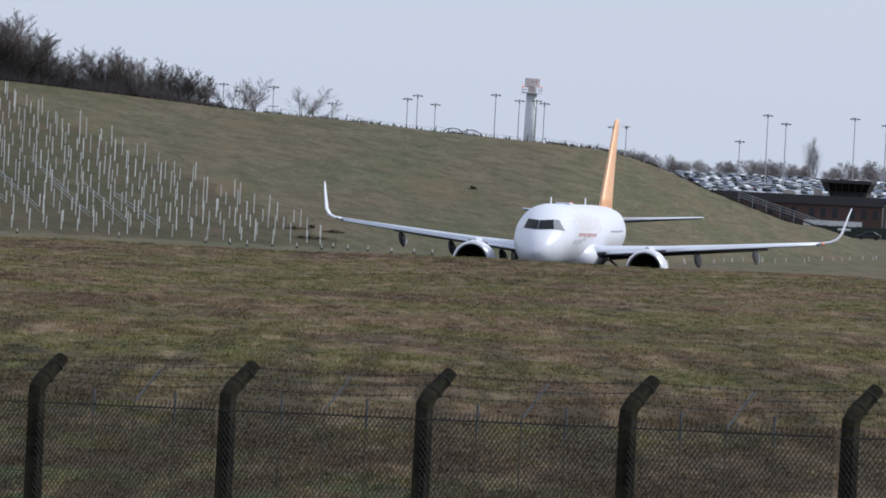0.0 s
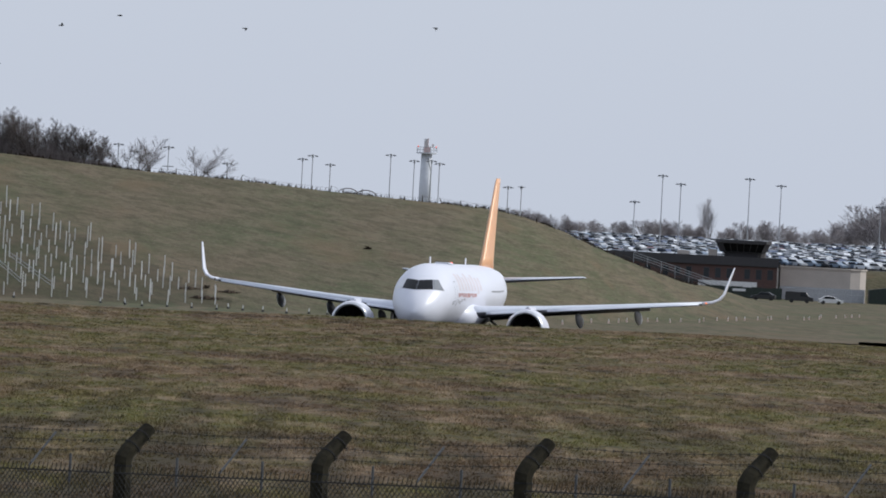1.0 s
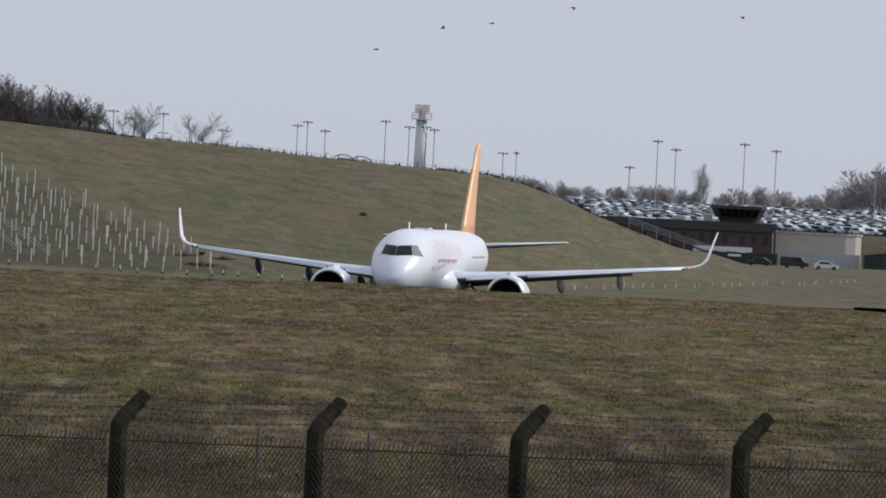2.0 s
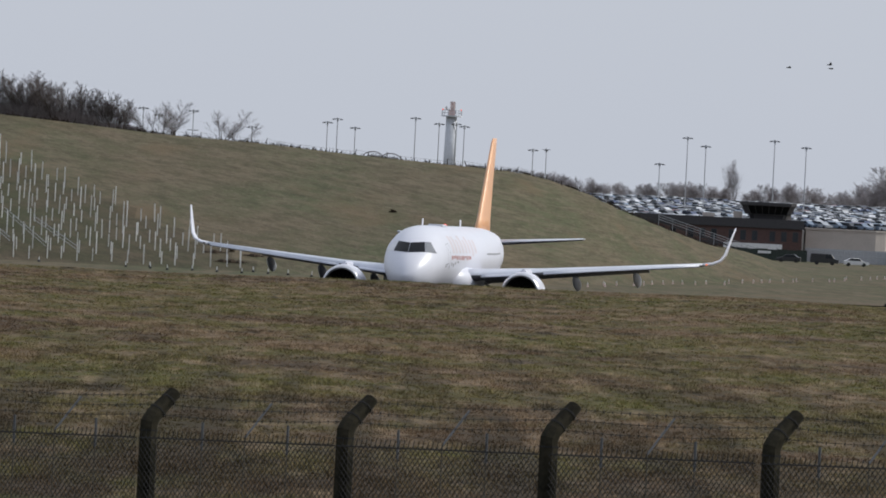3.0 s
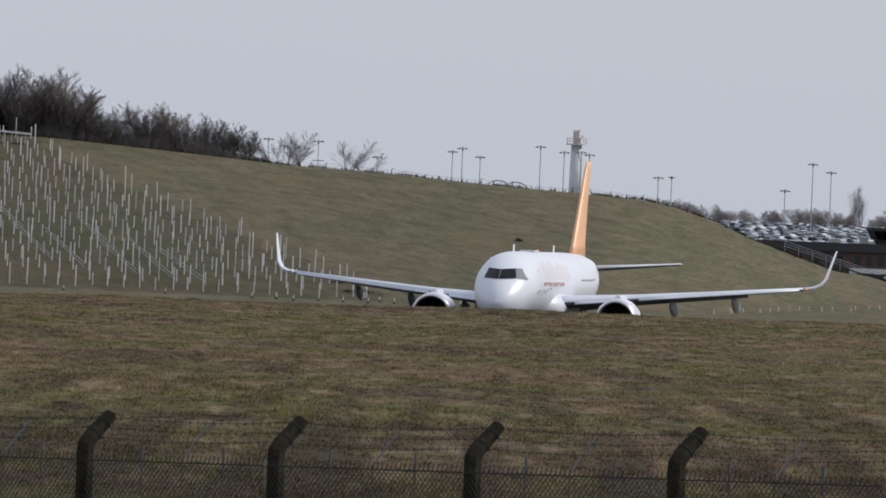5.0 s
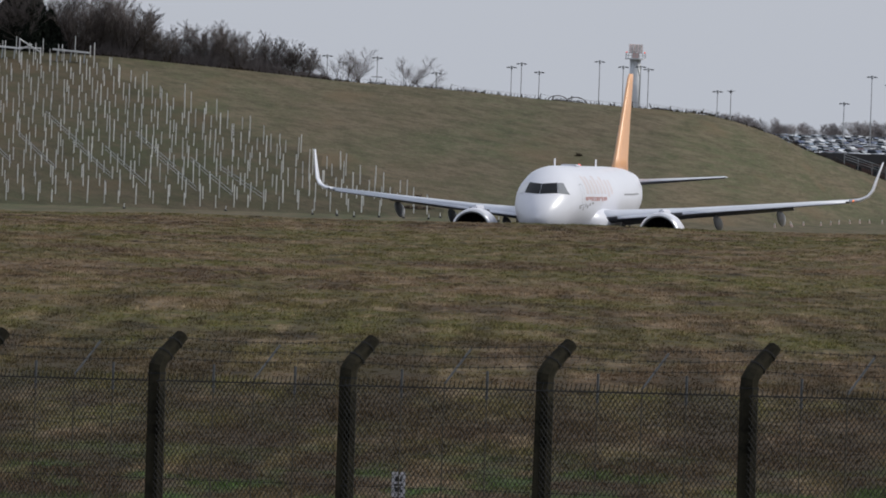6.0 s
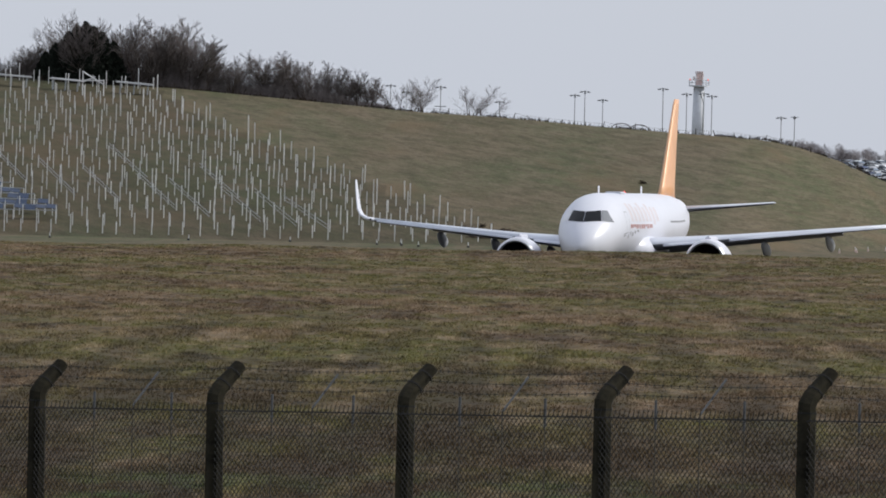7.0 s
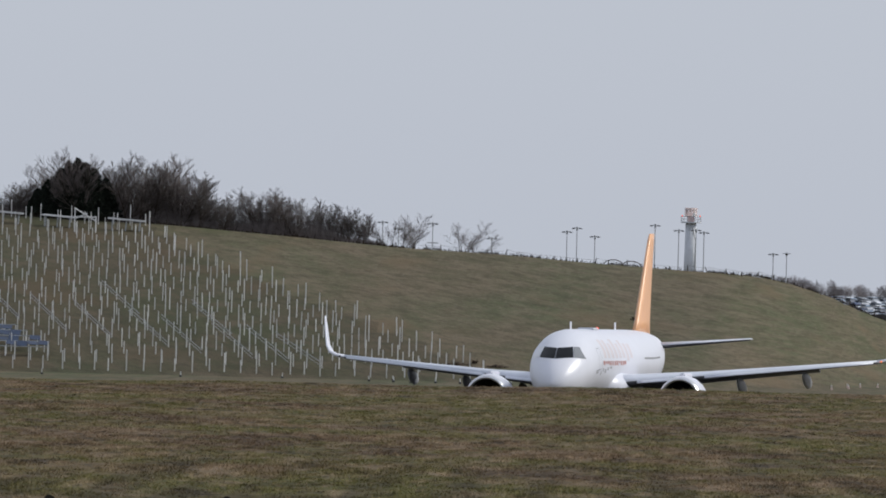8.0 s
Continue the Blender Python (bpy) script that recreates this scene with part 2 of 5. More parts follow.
M_ASPHALT = material("asphalt", (0.055, 0.054, 0.055), 0.9, vary=0.2, scale=0.2, fine=4)
M_APRON = material("worn_apron", (0.15, 0.145, 0.14), 0.9, vary=0.15, scale=0.2, fine=4)
M_BIRD = material("black_feathers", (0.02, 0.02, 0.022), 0.7, vary=0.2)
M_BEACON = glow("red_beacon", (1.0, 0.12, 0.06), 0.5)
M_TIPLIGHT = glow("tip_light", (1.0, 0.25, 0.08), 0.8)
M_SIGN = material("sign_white", (0.62, 0.60, 0.64), 0.5, vary=0.06)
M_MAGENTA = material("sign_magenta", (0.30, 0.05, 0.16), 0.5, vary=0.1)
M_VAN = material("black_van_paint", (0.02, 0.02, 0.022), 0.3, vary=0.2)
M_EARTH = material("bare_earth", (0.05, 0.038, 0.027), 0.95, vary=0.3, spec=0.1)


# ---- mesh helpers ----
def part(name, bm, mat, parent=None, label="", smooth=False):
    me = bpy.data.meshes.new(name)
    bm.to_mesh(me)
    bm.free()
    me.materials.append(mat)
    if smooth:
        for p in me.polygons:
            p.use_smooth = True
    ob = new(name, me)
    if parent:
        ob.parent = parent
    if label:
        ob["label"] = label
    return ob


def from_arrays(name, verts, faces, mat, parent=None, smooth=False):
    me = bpy.data.meshes.new(name)
    me.from_pydata(verts, [], faces)
    me.materials.append(mat)
    if smooth:
        me.polygons.foreach_set("use_smooth", [True] * len(me.polygons))
    me.update()
    ob = new(name, me)
    if parent:
        ob.parent = parent
    return ob


def box(bm, x0, x1, y0, y1, z0, z1, bevel=0.0):
    m = Matrix.LocRotScale(((x0 + x1) / 2, (y0 + y1) / 2, (z0 + z1) / 2), None, (x1 - x0, y1 - y0, z1 - z0))
    r = bmesh.ops.create_cube(bm, size=1, matrix=m)
    if bevel:
        edges = list({e for v in r["verts"] for e in v.link_edges})
        bmesh.ops.bevel(bm, geom=edges, offset=bevel, segments=2, affect="EDGES")
    return bm


def loft(bm, rings, cap=True):
    """Skin closed rings of equal length."""
    vs = [[bm.verts.new(p) for p in ring] for ring in rings]
    n = len(vs[0])
    for a, b in zip(vs, vs[1:]):
        for i in range(n):
            bm.faces.new((a[i], a[(i + 1) % n], b[(i + 1) % n], b[i]))
    if cap:
        bm.faces.new(vs[0][::-1])
        bm.faces.new(vs[-1])
    bmesh.ops.recalc_face_normals(bm, faces=bm.faces)
    return bm


def rod(bm, a, b, ra, rb=None, n=6):
    a, b = Vector(a), Vector(b)
    rb = ra if rb is None else rb
    d = (b - a).normalized()
    u = d.orthogonal().normalized()
    w = d.cross(u)
    return loft(bm, [[p + (u * math.cos(2 * math.pi * i / n) + w * math.sin(2 * math.pi * i / n)) * r for i in range(n)] for p, r in ((a, ra), (b, rb))])


def thing(name, label, category, at=(0, 0, 0), rz=0.0, group=""):
    ob = new(name)
    ob.matrix_basis = pose(*at, 0, 0, rz)
    return tagged(ob, label, category, group)


def smooth_step(a, b, v):
    k = np.clip((v - a) / (b - a), 0, 1)
    return k * k * (3 - 2 * k)


# ---- the ground: mound, flat field, dip with the taxiway, grassy bund, plateau, sloping car park ----
LOW = -2.80
RIDGE_X = [-200, -100, -65, -56, -47, -40, -31, -22, -11.5, -2.5, 6.4, 16, 19.6, 23.9, 27.5, 31.8, 36.6, 39.7, 42, 44, 46, 50]
RIDGE_Z = [15.5, 14.0, 13.0, 12.5, 12.3, 11.8, 11.15, 10.44, 9.99, 9.34, 8.82, 8.31, 7.57, 6.25, 4.7, 3.1, 1.6, 1.1, 0.2, -0.6, -1.5, -3.2]
BUND_FOOT, BUND_TOP = 945.0, 1050.0
SOLAR_K, SOLAR_X = [0, 0.12, 0.32, 0.44, 0.77, 0.87, 1.0], [-10, -13.2, -22, -27.6, -42.8, -46, -50]
FOOT_AZ, FOOT_SHIFT = [0.012, 0.0221, 0.0332, 0.0445, 0.06], [0, 45, 155, 300, 420]


def ground_z(x, y):
    x, y = np.asarray(x, float), np.asarray(y, float)
    az = x / np.maximum(y, 600)
    foot = BUND_FOOT + np.interp(az, FOOT_AZ, FOOT_SHIFT)
    top = foot + BUND_TOP - BUND_FOOT
    h = np.maximum(LOW, 4.5 + (np.interp(az * 1050, RIDGE_X, RIDGE_Z) - 4.5) * top / 1050)
    field = 2.9 * (1 - smooth_step(18, 66, y))
    field = field + 0.10 * np.sin(x * 0.07 + y * 0.013) * smooth_step(120, 300, y) + 0.05 * np.sin(x * 0.31 + 1.3) * smooth_step(300, 500, y)
    dip = LOW + 0.15 * (1 - smooth_step(600, 640, y))
    z = field + (dip - field) * smooth_step(549, 571, y)
    k = np.clip((y - foot) / (top - foot), 0, 1)
    rise = 0.75 * k + 0.25 * np.sin(k * math.pi / 2) - 0.02 * np.sin(k * math.pi)
    z = np.where(y > foot, LOW + (h - LOW) * rise, z)
    back = (1 - smooth_step(top + 8, top + 35, y) * 0.22) * (1 - smooth_step(1560, 1700, y))
    z = np.where(y > top + 5, LOW + (h - LOW) * back, z)
    z = np.where(y > 1905, LOW + 6.05 * smooth_step(1905, 1915, y) + np.clip((y - 1915) / 435, 0, 1) * 4.0, z)
    return z


def ridge_place(u):
    """A point of the bund's crest; u is its x where the crest stands 1050 m off."""
    y = 1050 + float(np.interp(u / 1050, FOOT_AZ, FOOT_SHIFT))
    return u * y / 1050, y, float(ground_z(u * y / 1050, y))


def build_ground():
    xs = np.concatenate([[-1500, -900, -600, -400, -280, -200], np.arange(-150, 150.1, 2.5), [200, 280, 400, 600, 900, 1500]])
    ys = np.concatenate([[-300, -100, -30], np.arange(0, 540, 7.5), np.arange(540, 600, 2.0), np.arange(600, 940, 15), np.arange(940, 1100, 2.5),
                         np.arange(1100, 1440, 8), np.arange(1440, 1560, 20), np.arange(1560, 1900, 20), np.arange(1900, 1925, 2.5), np.arange(1930, 2360, 30), [2500, 2800, 3300, 4000, 4700]])
    gx, gy = np.meshgrid(xs, ys)
    gz = ground_z(gx, gy)
    n = len(xs)
    verts = np.stack([gx, gy, gz], -1).reshape(-1, 3).tolist()
    i = (np.arange(len(ys) - 1)[:, None] * n + np.arange(n - 1)[None]).reshape(-1)
    faces = np.stack([i, i + 1, i + n + 1, i + n], 1).tolist()
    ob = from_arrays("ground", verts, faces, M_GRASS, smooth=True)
    ob.data.materials.append(M_SLOPE)
    ob.data.materials.append(M_SOIL)
    cx, cy = gx[:-1, :-1] + 1.2, gy[:-1, :-1] + 1.2
    k = (cy - BUND_FOOT) / (BUND_TOP - BUND_FOOT)
    worked = (k > 0.0) & (k < 1.0) & (cx < np.interp(k, SOLAR_K, SOLAR_X) + 0.5)
    index = (cy > 590).astype(int) + worked.astype(int)
    ob.data.polygons.foreach_set("material_index", index.reshape(-1).tolist())
    return tagged(ob, "rough winter grass field, dip and grassy bund", "ground", kind="structure")


build_ground()


def zg(x, y):
    return float(ground_z(x, y))


# taxiway in the dip, along the aircraft's way
TRACK = radians(8.11)


def build_taxiway():
    bm = bmesh.new()
    d, s = Vector((math.sin(TRACK), math.cos(TRACK), 0)), Vector((math.cos(TRACK), -math.sin(TRACK), 0))
    o = Vector((5.95, 645.6, LOW + 0.03))
    o.z = 0
    rows = []
    for p in range(-60, 261, 8):
        rows.append([])
        for q in (-12, 12):
            v = o + d * p + s * q
            rows[-1].append(bm.verts.new((v.x, v.y, zg(v.x, v.y) + 0.02)))
    for (a, b), (c, e) in zip(rows, rows[1:]):
        bm.faces.new((a, b, e, c))
    bmesh.ops.solidify(bm, geom=bm.faces[:], thickness=0.02)
    tagged(part("taxiway", bm, M_ASPHALT), "dark asphalt taxiway in the dip behind the grass", "taxiway", kind="structure")
    bm = bmesh.new()
    vs = [bm.verts.new((x, y, LOW + 0.02)) for x, y in ((42, 800), (130, 800), (160, 930), (49, 930))]
    bm.faces.new(vs)
    bmesh.ops.solidify(bm, geom=bm.faces[:], thickness=0.02)
    tagged(part("apron", bm, M_APRON), "worn grey asphalt apron beyond the grass field", "apron", kind="structure")


build_taxiway()


# ---- the airliner ----
STATIONS = [(0.0, 2.72, 0.06, 0.06), (0.12, 2.73, 0.36, 0.34), (0.4, 2.80, 0.72, 0.68), (0.9, 2.93, 1.07, 1.03), (1.5, 3.08, 1.36, 1.33), (2.2, 3.27, 1.60, 1.60),
            (3.0, 3.48, 1.78, 1.83), (3.9, 3.66, 1.90, 1.97), (5.0, 3.78, 1.96, 2.05), (6.2, 3.82, 1.975, 2.07), (15.0, 3.82, 1.975, 2.07), (24.5, 3.82, 1.975, 2.07),
            (27.5, 3.90, 1.88, 1.97), (30.5, 4.13, 1.58, 1.66), (33.5, 4.46, 1.08, 1.16), (36.0, 4.80, 0.52, 0.60), (37.57, 5.0, 0.14, 0.18)]


def hull(y, a, lift=0.0):
    """A point of the fuselage: metres aft of the nose, angle from the top towards the port side (+x)."""
    ys = [s[0] for s in STATIONS]
    zc, w, h = (float(np.interp(y, ys, [s[k] for s in STATIONS])) for k in (1, 2, 3))
    return Vector((math.sin(a) * (w + lift), y, zc + math.cos(a) * (h + lift)))


def hull_patch(bm, corners, lift=0.012, nu=6, nv=6):
    """A skin-tight plate between four (y, degrees) corners, in order round it."""
    (y0, a0), (y1, a1), (y2, a2), (y3, a3) = corners
    vs = []
    for i in range(nu + 1):
        u = i / nu
        row = []
        for j in range(nv + 1):
            v = j / nv
            y = (1 - u) * ((1 - v) * y0 + v * y3) + u * ((1 - v) * y1 + v * y2)
            a = (1 - u) * ((1 - v) * a0 + v * a3) + u * ((1 - v) * a1 + v * a2)
            row.append(bm.verts.new(hull(y, radians(a), lift)))
        vs.append(row)
    for i in range(nu):
        for j in range(nv):
            bm.faces.new((vs[i][j], vs[i + 1][j], vs[i + 1][j + 1], vs[i][j + 1]))
    return bm


def hull_front(x, z, lift=0.012):
    """The point of the nose that shows at (x, z) seen from straight ahead."""
    lo, hi = 0.0, 6.2
    ys = [s[0] for s in STATIONS]
    for _ in range(30):
        y = (lo + hi) / 2
        zc, w, h = (float(np.interp(y, ys, [s[k] for s in STATIONS])) for k in (1, 2, 3))
        if (x / w) ** 2 + ((z - zc) / h) ** 2 > 1:
            lo = y
        else:
            hi = y
    return Vector((x * (1 + lift / 2), hi - lift * 1.5, z + lift / 2))


def front_patch(bm, corners, n=8):
    (x0, z0), (x1, z1), (x2, z2), (x3, z3) = corners
    vs = [[bm.verts.new(hull_front((1 - u) * ((1 - v) * x0 + v * x3) + u * ((1 - v) * x1 + v * x2),
                                   (1 - u) * ((1 - v) * z0 + v * z3) + u * ((1 - v) * z1 + v * z2)))
           for v in (j / n for j in range(n + 1))] for u in (i / n for i in range(n + 1))]
    for i in range(n):
        for j in range(n):
            bm.faces.new((vs[i][j], vs[i + 1][j], vs[i + 1][j + 1], vs[i][j + 1]))
    return bm


def shade_below(ob):
    """Shade painted as dark grey on the downward faces of a wing."""
    ob.data.materials.append(M_WING_SHADE)
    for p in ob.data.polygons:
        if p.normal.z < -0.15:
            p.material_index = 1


FOIL = [(0, 0), (0.012, 0.22), (0.05, 0.40), (0.13, 0.5), (0.28, 0.52), (0.5, 0.42), (0.75, 0.22), (1, 0.02),
        (1, -0.02), (0.75, -0.16), (0.5, -0.32), (0.28, -0.45), (0.13, -0.46), (0.05, -0.36), (0.012, -0.2)]


def foil_ring(x, y, z, chord, thick, lean=0.0, droop=0.0):
    """A wing section at its leading edge; lean turns its thickness from upright (degrees), droop tips the nose down."""
    c, s = math.cos(radians(lean)), math.sin(radians(lean))
    out = []
    for u, v in FOIL:
        k = v * thick
        out.append(Vector((x - s * k, y + u * chord, z + c * k - droop * u * chord)))
    return out


def build_airliner():
    a = thing("airliner", "white twin-engine airliner with orange fin taxiing nose-on", "airplane")
    n = 40
    bm = bmesh.new()
    ys = sorted(set([s[0] for s in STATIONS] + [0.03, 0.25, 0.65, 1.2, 1.85, 2.6, 3.4, 4.4, 29, 32, 35]))
    loft(bm, [[hull(y, 2 * math.pi * i / n) for i in range(n)] for y in ys])
    part("fuselage", bm, M_WHITE, a, "glossy white fuselage", smooth=True)
    # belly fairing between the wings
    bm = bmesh.new()
    rings = []
    for y, w, h in ((9.9, 0.3, 0.2), (10.5, 1.7, 0.9), (11.4, 2.25, 1.2), (13.0, 2.45, 1.25), (15, 2.45, 1.2), (18.5, 2.25, 1.05), (20.5, 1.6, 0.7), (22, 0.3, 0.2)):
        rings.append([Vector((math.cos(2 * math.pi * i / 24) * w, y, 2.55 + math.sin(2 * math.pi * i / 24) * h)) for i in range(24)])
    loft(bm, rings)
    part("belly_fairing", bm, M_WHITE, a, smooth=True)
    # cockpit panes: front, side and rear on either side
    # side panes: sky reflection put in as pale colour, metal on starboard
    for side in (1, -1):
        for c, glass, words in ((((0.014, 4.18), (0.014, 4.79), (0.82, 4.86), (0.99, 4.24)), M_GLASSDARK, "dark cockpit window pane"),
                                (((1.015, 4.24), (0.845, 4.86), (1.14, 4.85), (1.58, 4.16)), M_SIDEGLASS if side > 0 else M_METAL, "side window pane made pale for sky reflection")):
            bm = bmesh.new()
            front_patch(bm, [(x * side, z) for x, z in c])
            part("cockpit_pane", bm, glass, a, words, smooth=True)
    # wings, slats, sharklets
    for side in (1, -1):
        bm = bmesh.new()
        rings = [foil_ring(side * x, y, z, c, th) for x, y, z, c, th in
                 ((1.2, 11.6, 2.72, 7.0, 0.95), (2.6, 12.5, 2.86, 6.1, 0.82), (6.4, 14.5, 3.20, 3.9, 0.52), (11.0, 16.95, 3.62, 2.9, 0.38), (16.1, 19.65, 4.10, 1.75, 0.24))]
        loft(bm, rings)
        shade_below(part("wing", bm, M_WING, a, "pale grey swept wing", smooth=True))
        bm = bmesh.new()
        rings = []
        for x0, x1 in ((2.9, 5.2), (6.6, 15.9)):
            rr = []
            for k in range(7):
                x = x0 + (x1 - x0) * k / 6
                y = float(np.interp(x, [2.6, 6.4, 16.1], [12.5, 14.5, 19.65])) - 0.10
                z = float(np.interp(x, [2.6, 6.4, 16.1], [2.86, 3.20, 4.10])) - 0.02
                ch = float(np.interp(x, [2.6, 6.4, 16.1], [0.62, 0.5, 0.32]))
                rr.append([Vector((side * x, y + u * ch, z + v * ch * 0.75 - 0.22 * (1 - u) * ch)) for u, v in ((0, 0), (0.1, 0.25), (0.4, 0.48), (1, 0.55), (0.6, 0.2), (0.35, -0.1), (0.1, -0.2))])
            b2 = bmesh.new()
            loft(b2, rr)
            shade_below(part("slat", b2, M_WING, a, "pale grey leading-edge slat", smooth=True))
        bm.free()
        bm = bmesh.new()
        rings = []
        for x, y, z, c, th, lean in ((16.1, 19.65, 4.10, 1.75, 0.24, 5), (16.7, 20.0, 4.20, 1.55, 0.20, 18), (17.12, 20.35, 4.42, 1.38, 0.16, 45), (17.36, 20.7, 4.78, 1.22, 0.13, 68),
                                     (17.50, 21.15, 5.35, 1.02, 0.11, 80), (17.66, 21.7, 6.0, 0.78, 0.09, 81), (17.80, 22.3, 6.55, 0.42, 0.06, 82)):
            rings.append(foil_ring(side * x, y, z, c, th * 1.05, lean * side))
        loft(bm, rings)
        part("sharklet", bm, M_WHITE, a, "white upturned wing tip", smooth=True)
        bm = bmesh.new()
        bmesh.ops.create_icosphere(bm, subdivisions=2, radius=0.06, matrix=Matrix.Translation((side * 16.35, 19.75, 4.14)))
        part("tip_light", bm, M_TIPLIGHT if side > 0 else M_GLASSDARK, a, "small wing-tip lamp")
        # flap and its track fairings
        bm = bmesh.new()
        rings = [foil_ring(side * x, y, z, c, 0.16, 0, 0.28) for x, y, z, c in ((2.2, 18.2, 2.72, 1.5), (6.4, 18.1, 3.10, 1.0), (12.6, 20.0, 3.66, 0.7))]
        loft(bm, rings)
        part("flap", bm, M_WING_SHADE, a, "trailing-edge flap painted dark with shade", smooth=True)
        for x in (4.6, 8.25, 11.9):
            y0 = float(np.interp(x, [2.6, 6.4, 16.1], [14.8, 15.8, 20.3]))
            z0 = float(np.interp(x, [2.6, 6.4, 16.1], [2.55, 2.98, 3.95]))
            bm = bmesh.new()
            rings = []
            for k, r in ((0, 0.05), (0.15, 0.18), (0.35, 0.25), (0.6, 0.25), (0.85, 0.15), (1, 0.04)):
                yy = y0 + k * 3.3
                zz = z0 - 0.22 - 0.55 * k
                rings.append([Vector((side * x + math.cos(2 * math.pi * i / 14) * r * 0.8, yy, zz + math.sin(2 * math.pi * i / 14) * r * (1.2 if math.sin(2 * math.pi * i / 14) > 0 else 2.1))) for i in range(14)])
            loft(bm, rings)
            part("flap_track_fairing", bm, M_FAIRING, a, "dark grey canoe-shaped fairing under the wing", smooth=True)
        # engine
        cx, cz = side * 5.75, 1.88
        eng = new("engine")
        eng.parent = a
        prof = [(10.75, 1.02), (10.62, 1.06), (10.58, 1.13), (10.66, 1.21), (10.95, 1.27), (11.6, 1.33), (12.6, 1.32), (13.6, 1.20), (14.3, 1.04)]
        m = 40

        def ring(y, r):
            return [Vector((cx + math.cos(2 * math.pi * i / m) * r, y, cz + math.sin(2 * math.pi * i / m) * r)) for i in range(m)]

        bm = bmesh.new()
        loft(bm, [ring(y, r) for y, r in prof[4:]], cap=False)
        loft(bm, [ring(14.3, 1.04), ring(14.28, 0.9), ring(13.2, 0.95)], cap=False)
        part("cowling", bm, M_WHITE, eng, "white engine cowling", smooth=True)
        bm = bmesh.new()
        loft(bm, [ring(y, r) for y, r in prof[:5]], cap=False)
        part("inlet_lip", bm, M_METAL, eng, "bare metal inlet ring", smooth=True)
        bm = bmesh.new()
        loft(bm, [ring(10.75, 1.02), ring(11.2, 0.99), ring(11.9, 1.0), ring(11.95, 0.3)], cap=False)
        part("inlet_duct", bm, M_BLACK, eng, "black engine inlet", smooth=True)
        for k in range(20):
            bm = bmesh.new()
            t = 2 * math.pi * k / 20
            u, w = Vector((math.cos(t), 0, math.sin(t))), Vector((-math.sin(t), 0, math.cos(t)))
            o = Vector((cx, 11.6, cz))
            vs = [bm.verts.new(o + u * r + w * s + Vector((0, d, 0))) for r, s, d in ((0.3, -0.05, 0), (0.97, -0.13, 0), (0.97, 0.1, 0.22), (0.3, 0.05, 0.12))]
            bm.faces.new(vs)
            bmesh.ops.solidify(bm, geom=bm.faces[:], thickness=0.015)
            part("fan_blade", bm, M_BLACK, eng)
        bm = bmesh.new()
        loft(bm, [ring(11.1, 0.02), ring(11.25, 0.16), ring(11.6, 0.31)])
        part("spinner", bm, M_BLACK, eng, smooth=True)
        bm = bmesh.new()
        loft(bm, [ring(13.4, 0.72), ring(14.6, 0.66), ring(15.5, 0.45), ring(16.1, 0.1)])
        part("exhaust_core", bm, M_FAIRING, eng, smooth=True)
        bm = bmesh.new()
        box(bm, cx - 0.17, cx + 0.17, 11.6, 16.2, 2.95, 3.38, 0.08)
        part("pylon", bm, M_WHITE, a, "white engine pylon")
        # tailplane
        bm = bmesh.new()
        loft(bm, [foil_ring(side * x, y, z, c, th) for x, y, z, c, th in ((0.5, 31.0, 4.90, 4.0, 0.42), (3.2, 32.7, 5.12, 2.7, 0.28), (6.1, 34.35, 5.37, 1.35, 0.15), (6.22, 34.55, 5.39, 0.9, 0.06))])
        shade_below(part("tailplane", bm, M_WING, a, "pale grey tailplane", smooth=True))
        # main gear
        gear = new("main_gear")
        gear.parent = a
        bm = bmesh.new()
        rod(bm, (side * 3.8, 17.6, 2.7), (side * 3.8, 17.6, 0.6), 0.14, n=10)
        rod(bm, (side * 2.4, 17.4, 2.4), (side * 3.8, 17.6, 1.3), 0.08, n=8)
        part("strut", bm, M_GALV, gear)
        bm = bmesh.new()
        box(bm, side * 4.05 - 0.03, side * 4.05 + 0.03, 17.0, 18.3, 1.1, 2.7, 0.01)
        part("gear_door", bm, M_WHITE, gear)
        for dx in (-0.45, 0.45):
            bm = bmesh.new()
            rod(bm, (side * 3.8 + dx - 0.19, 17.6, 0.58), (side * 3.8 + dx + 0.19, 17.6, 0.58), 0.58, n=24)
            part("tyre", bm, M_TYRE, gear, smooth=False)
    gear = new("nose_gear")
    gear.parent = a
    bm = bmesh.new()
    rod(bm, (0, 5.0, 1.9), (0, 5.0, 0.4), 0.09, n=10)
    part("strut", bm, M_GALV, gear)
    for dx in (-0.25, 0.25):
        bm = bmesh.new()
        rod(bm, (dx - 0.11, 5.0, 0.38), (dx + 0.11, 5.0, 0.38), 0.38, n=20)
        part("tyre", bm, M_TYRE, gear)
    # fin, orange, with pale leading strip
    bm = bmesh.new()

    def fin_ring(z, y, c, th):
        return [Vector((v * th, y + u * c, z)) for u, v in FOIL]

    loft(bm, [fin_ring(*s) for s in ((5.6, 28.4, 6.0, 0.50), (6.4, 29.3, 5.0, 0.42), (9.0, 31.55, 3.3, 0.32), (11.4, 33.6, 2.0, 0.24), (11.76, 34.0, 1.6, 0.14))])
    part("fin", bm, M_ORANGE, a, "orange tail fin", smooth=True)
    bm = bmesh.new()
    box(bm, -0.012, 0.012, 6.2, 6.7, 5.85, 6.32, 0.004)
    part("antenna", bm, M_WHITE, a)
    bm = bmesh.new()
    box(bm, -0.012, 0.012, 21.5, 22.0, 5.85, 6.32, 0.004)
    part("antenna", bm, M_WHITE, a)
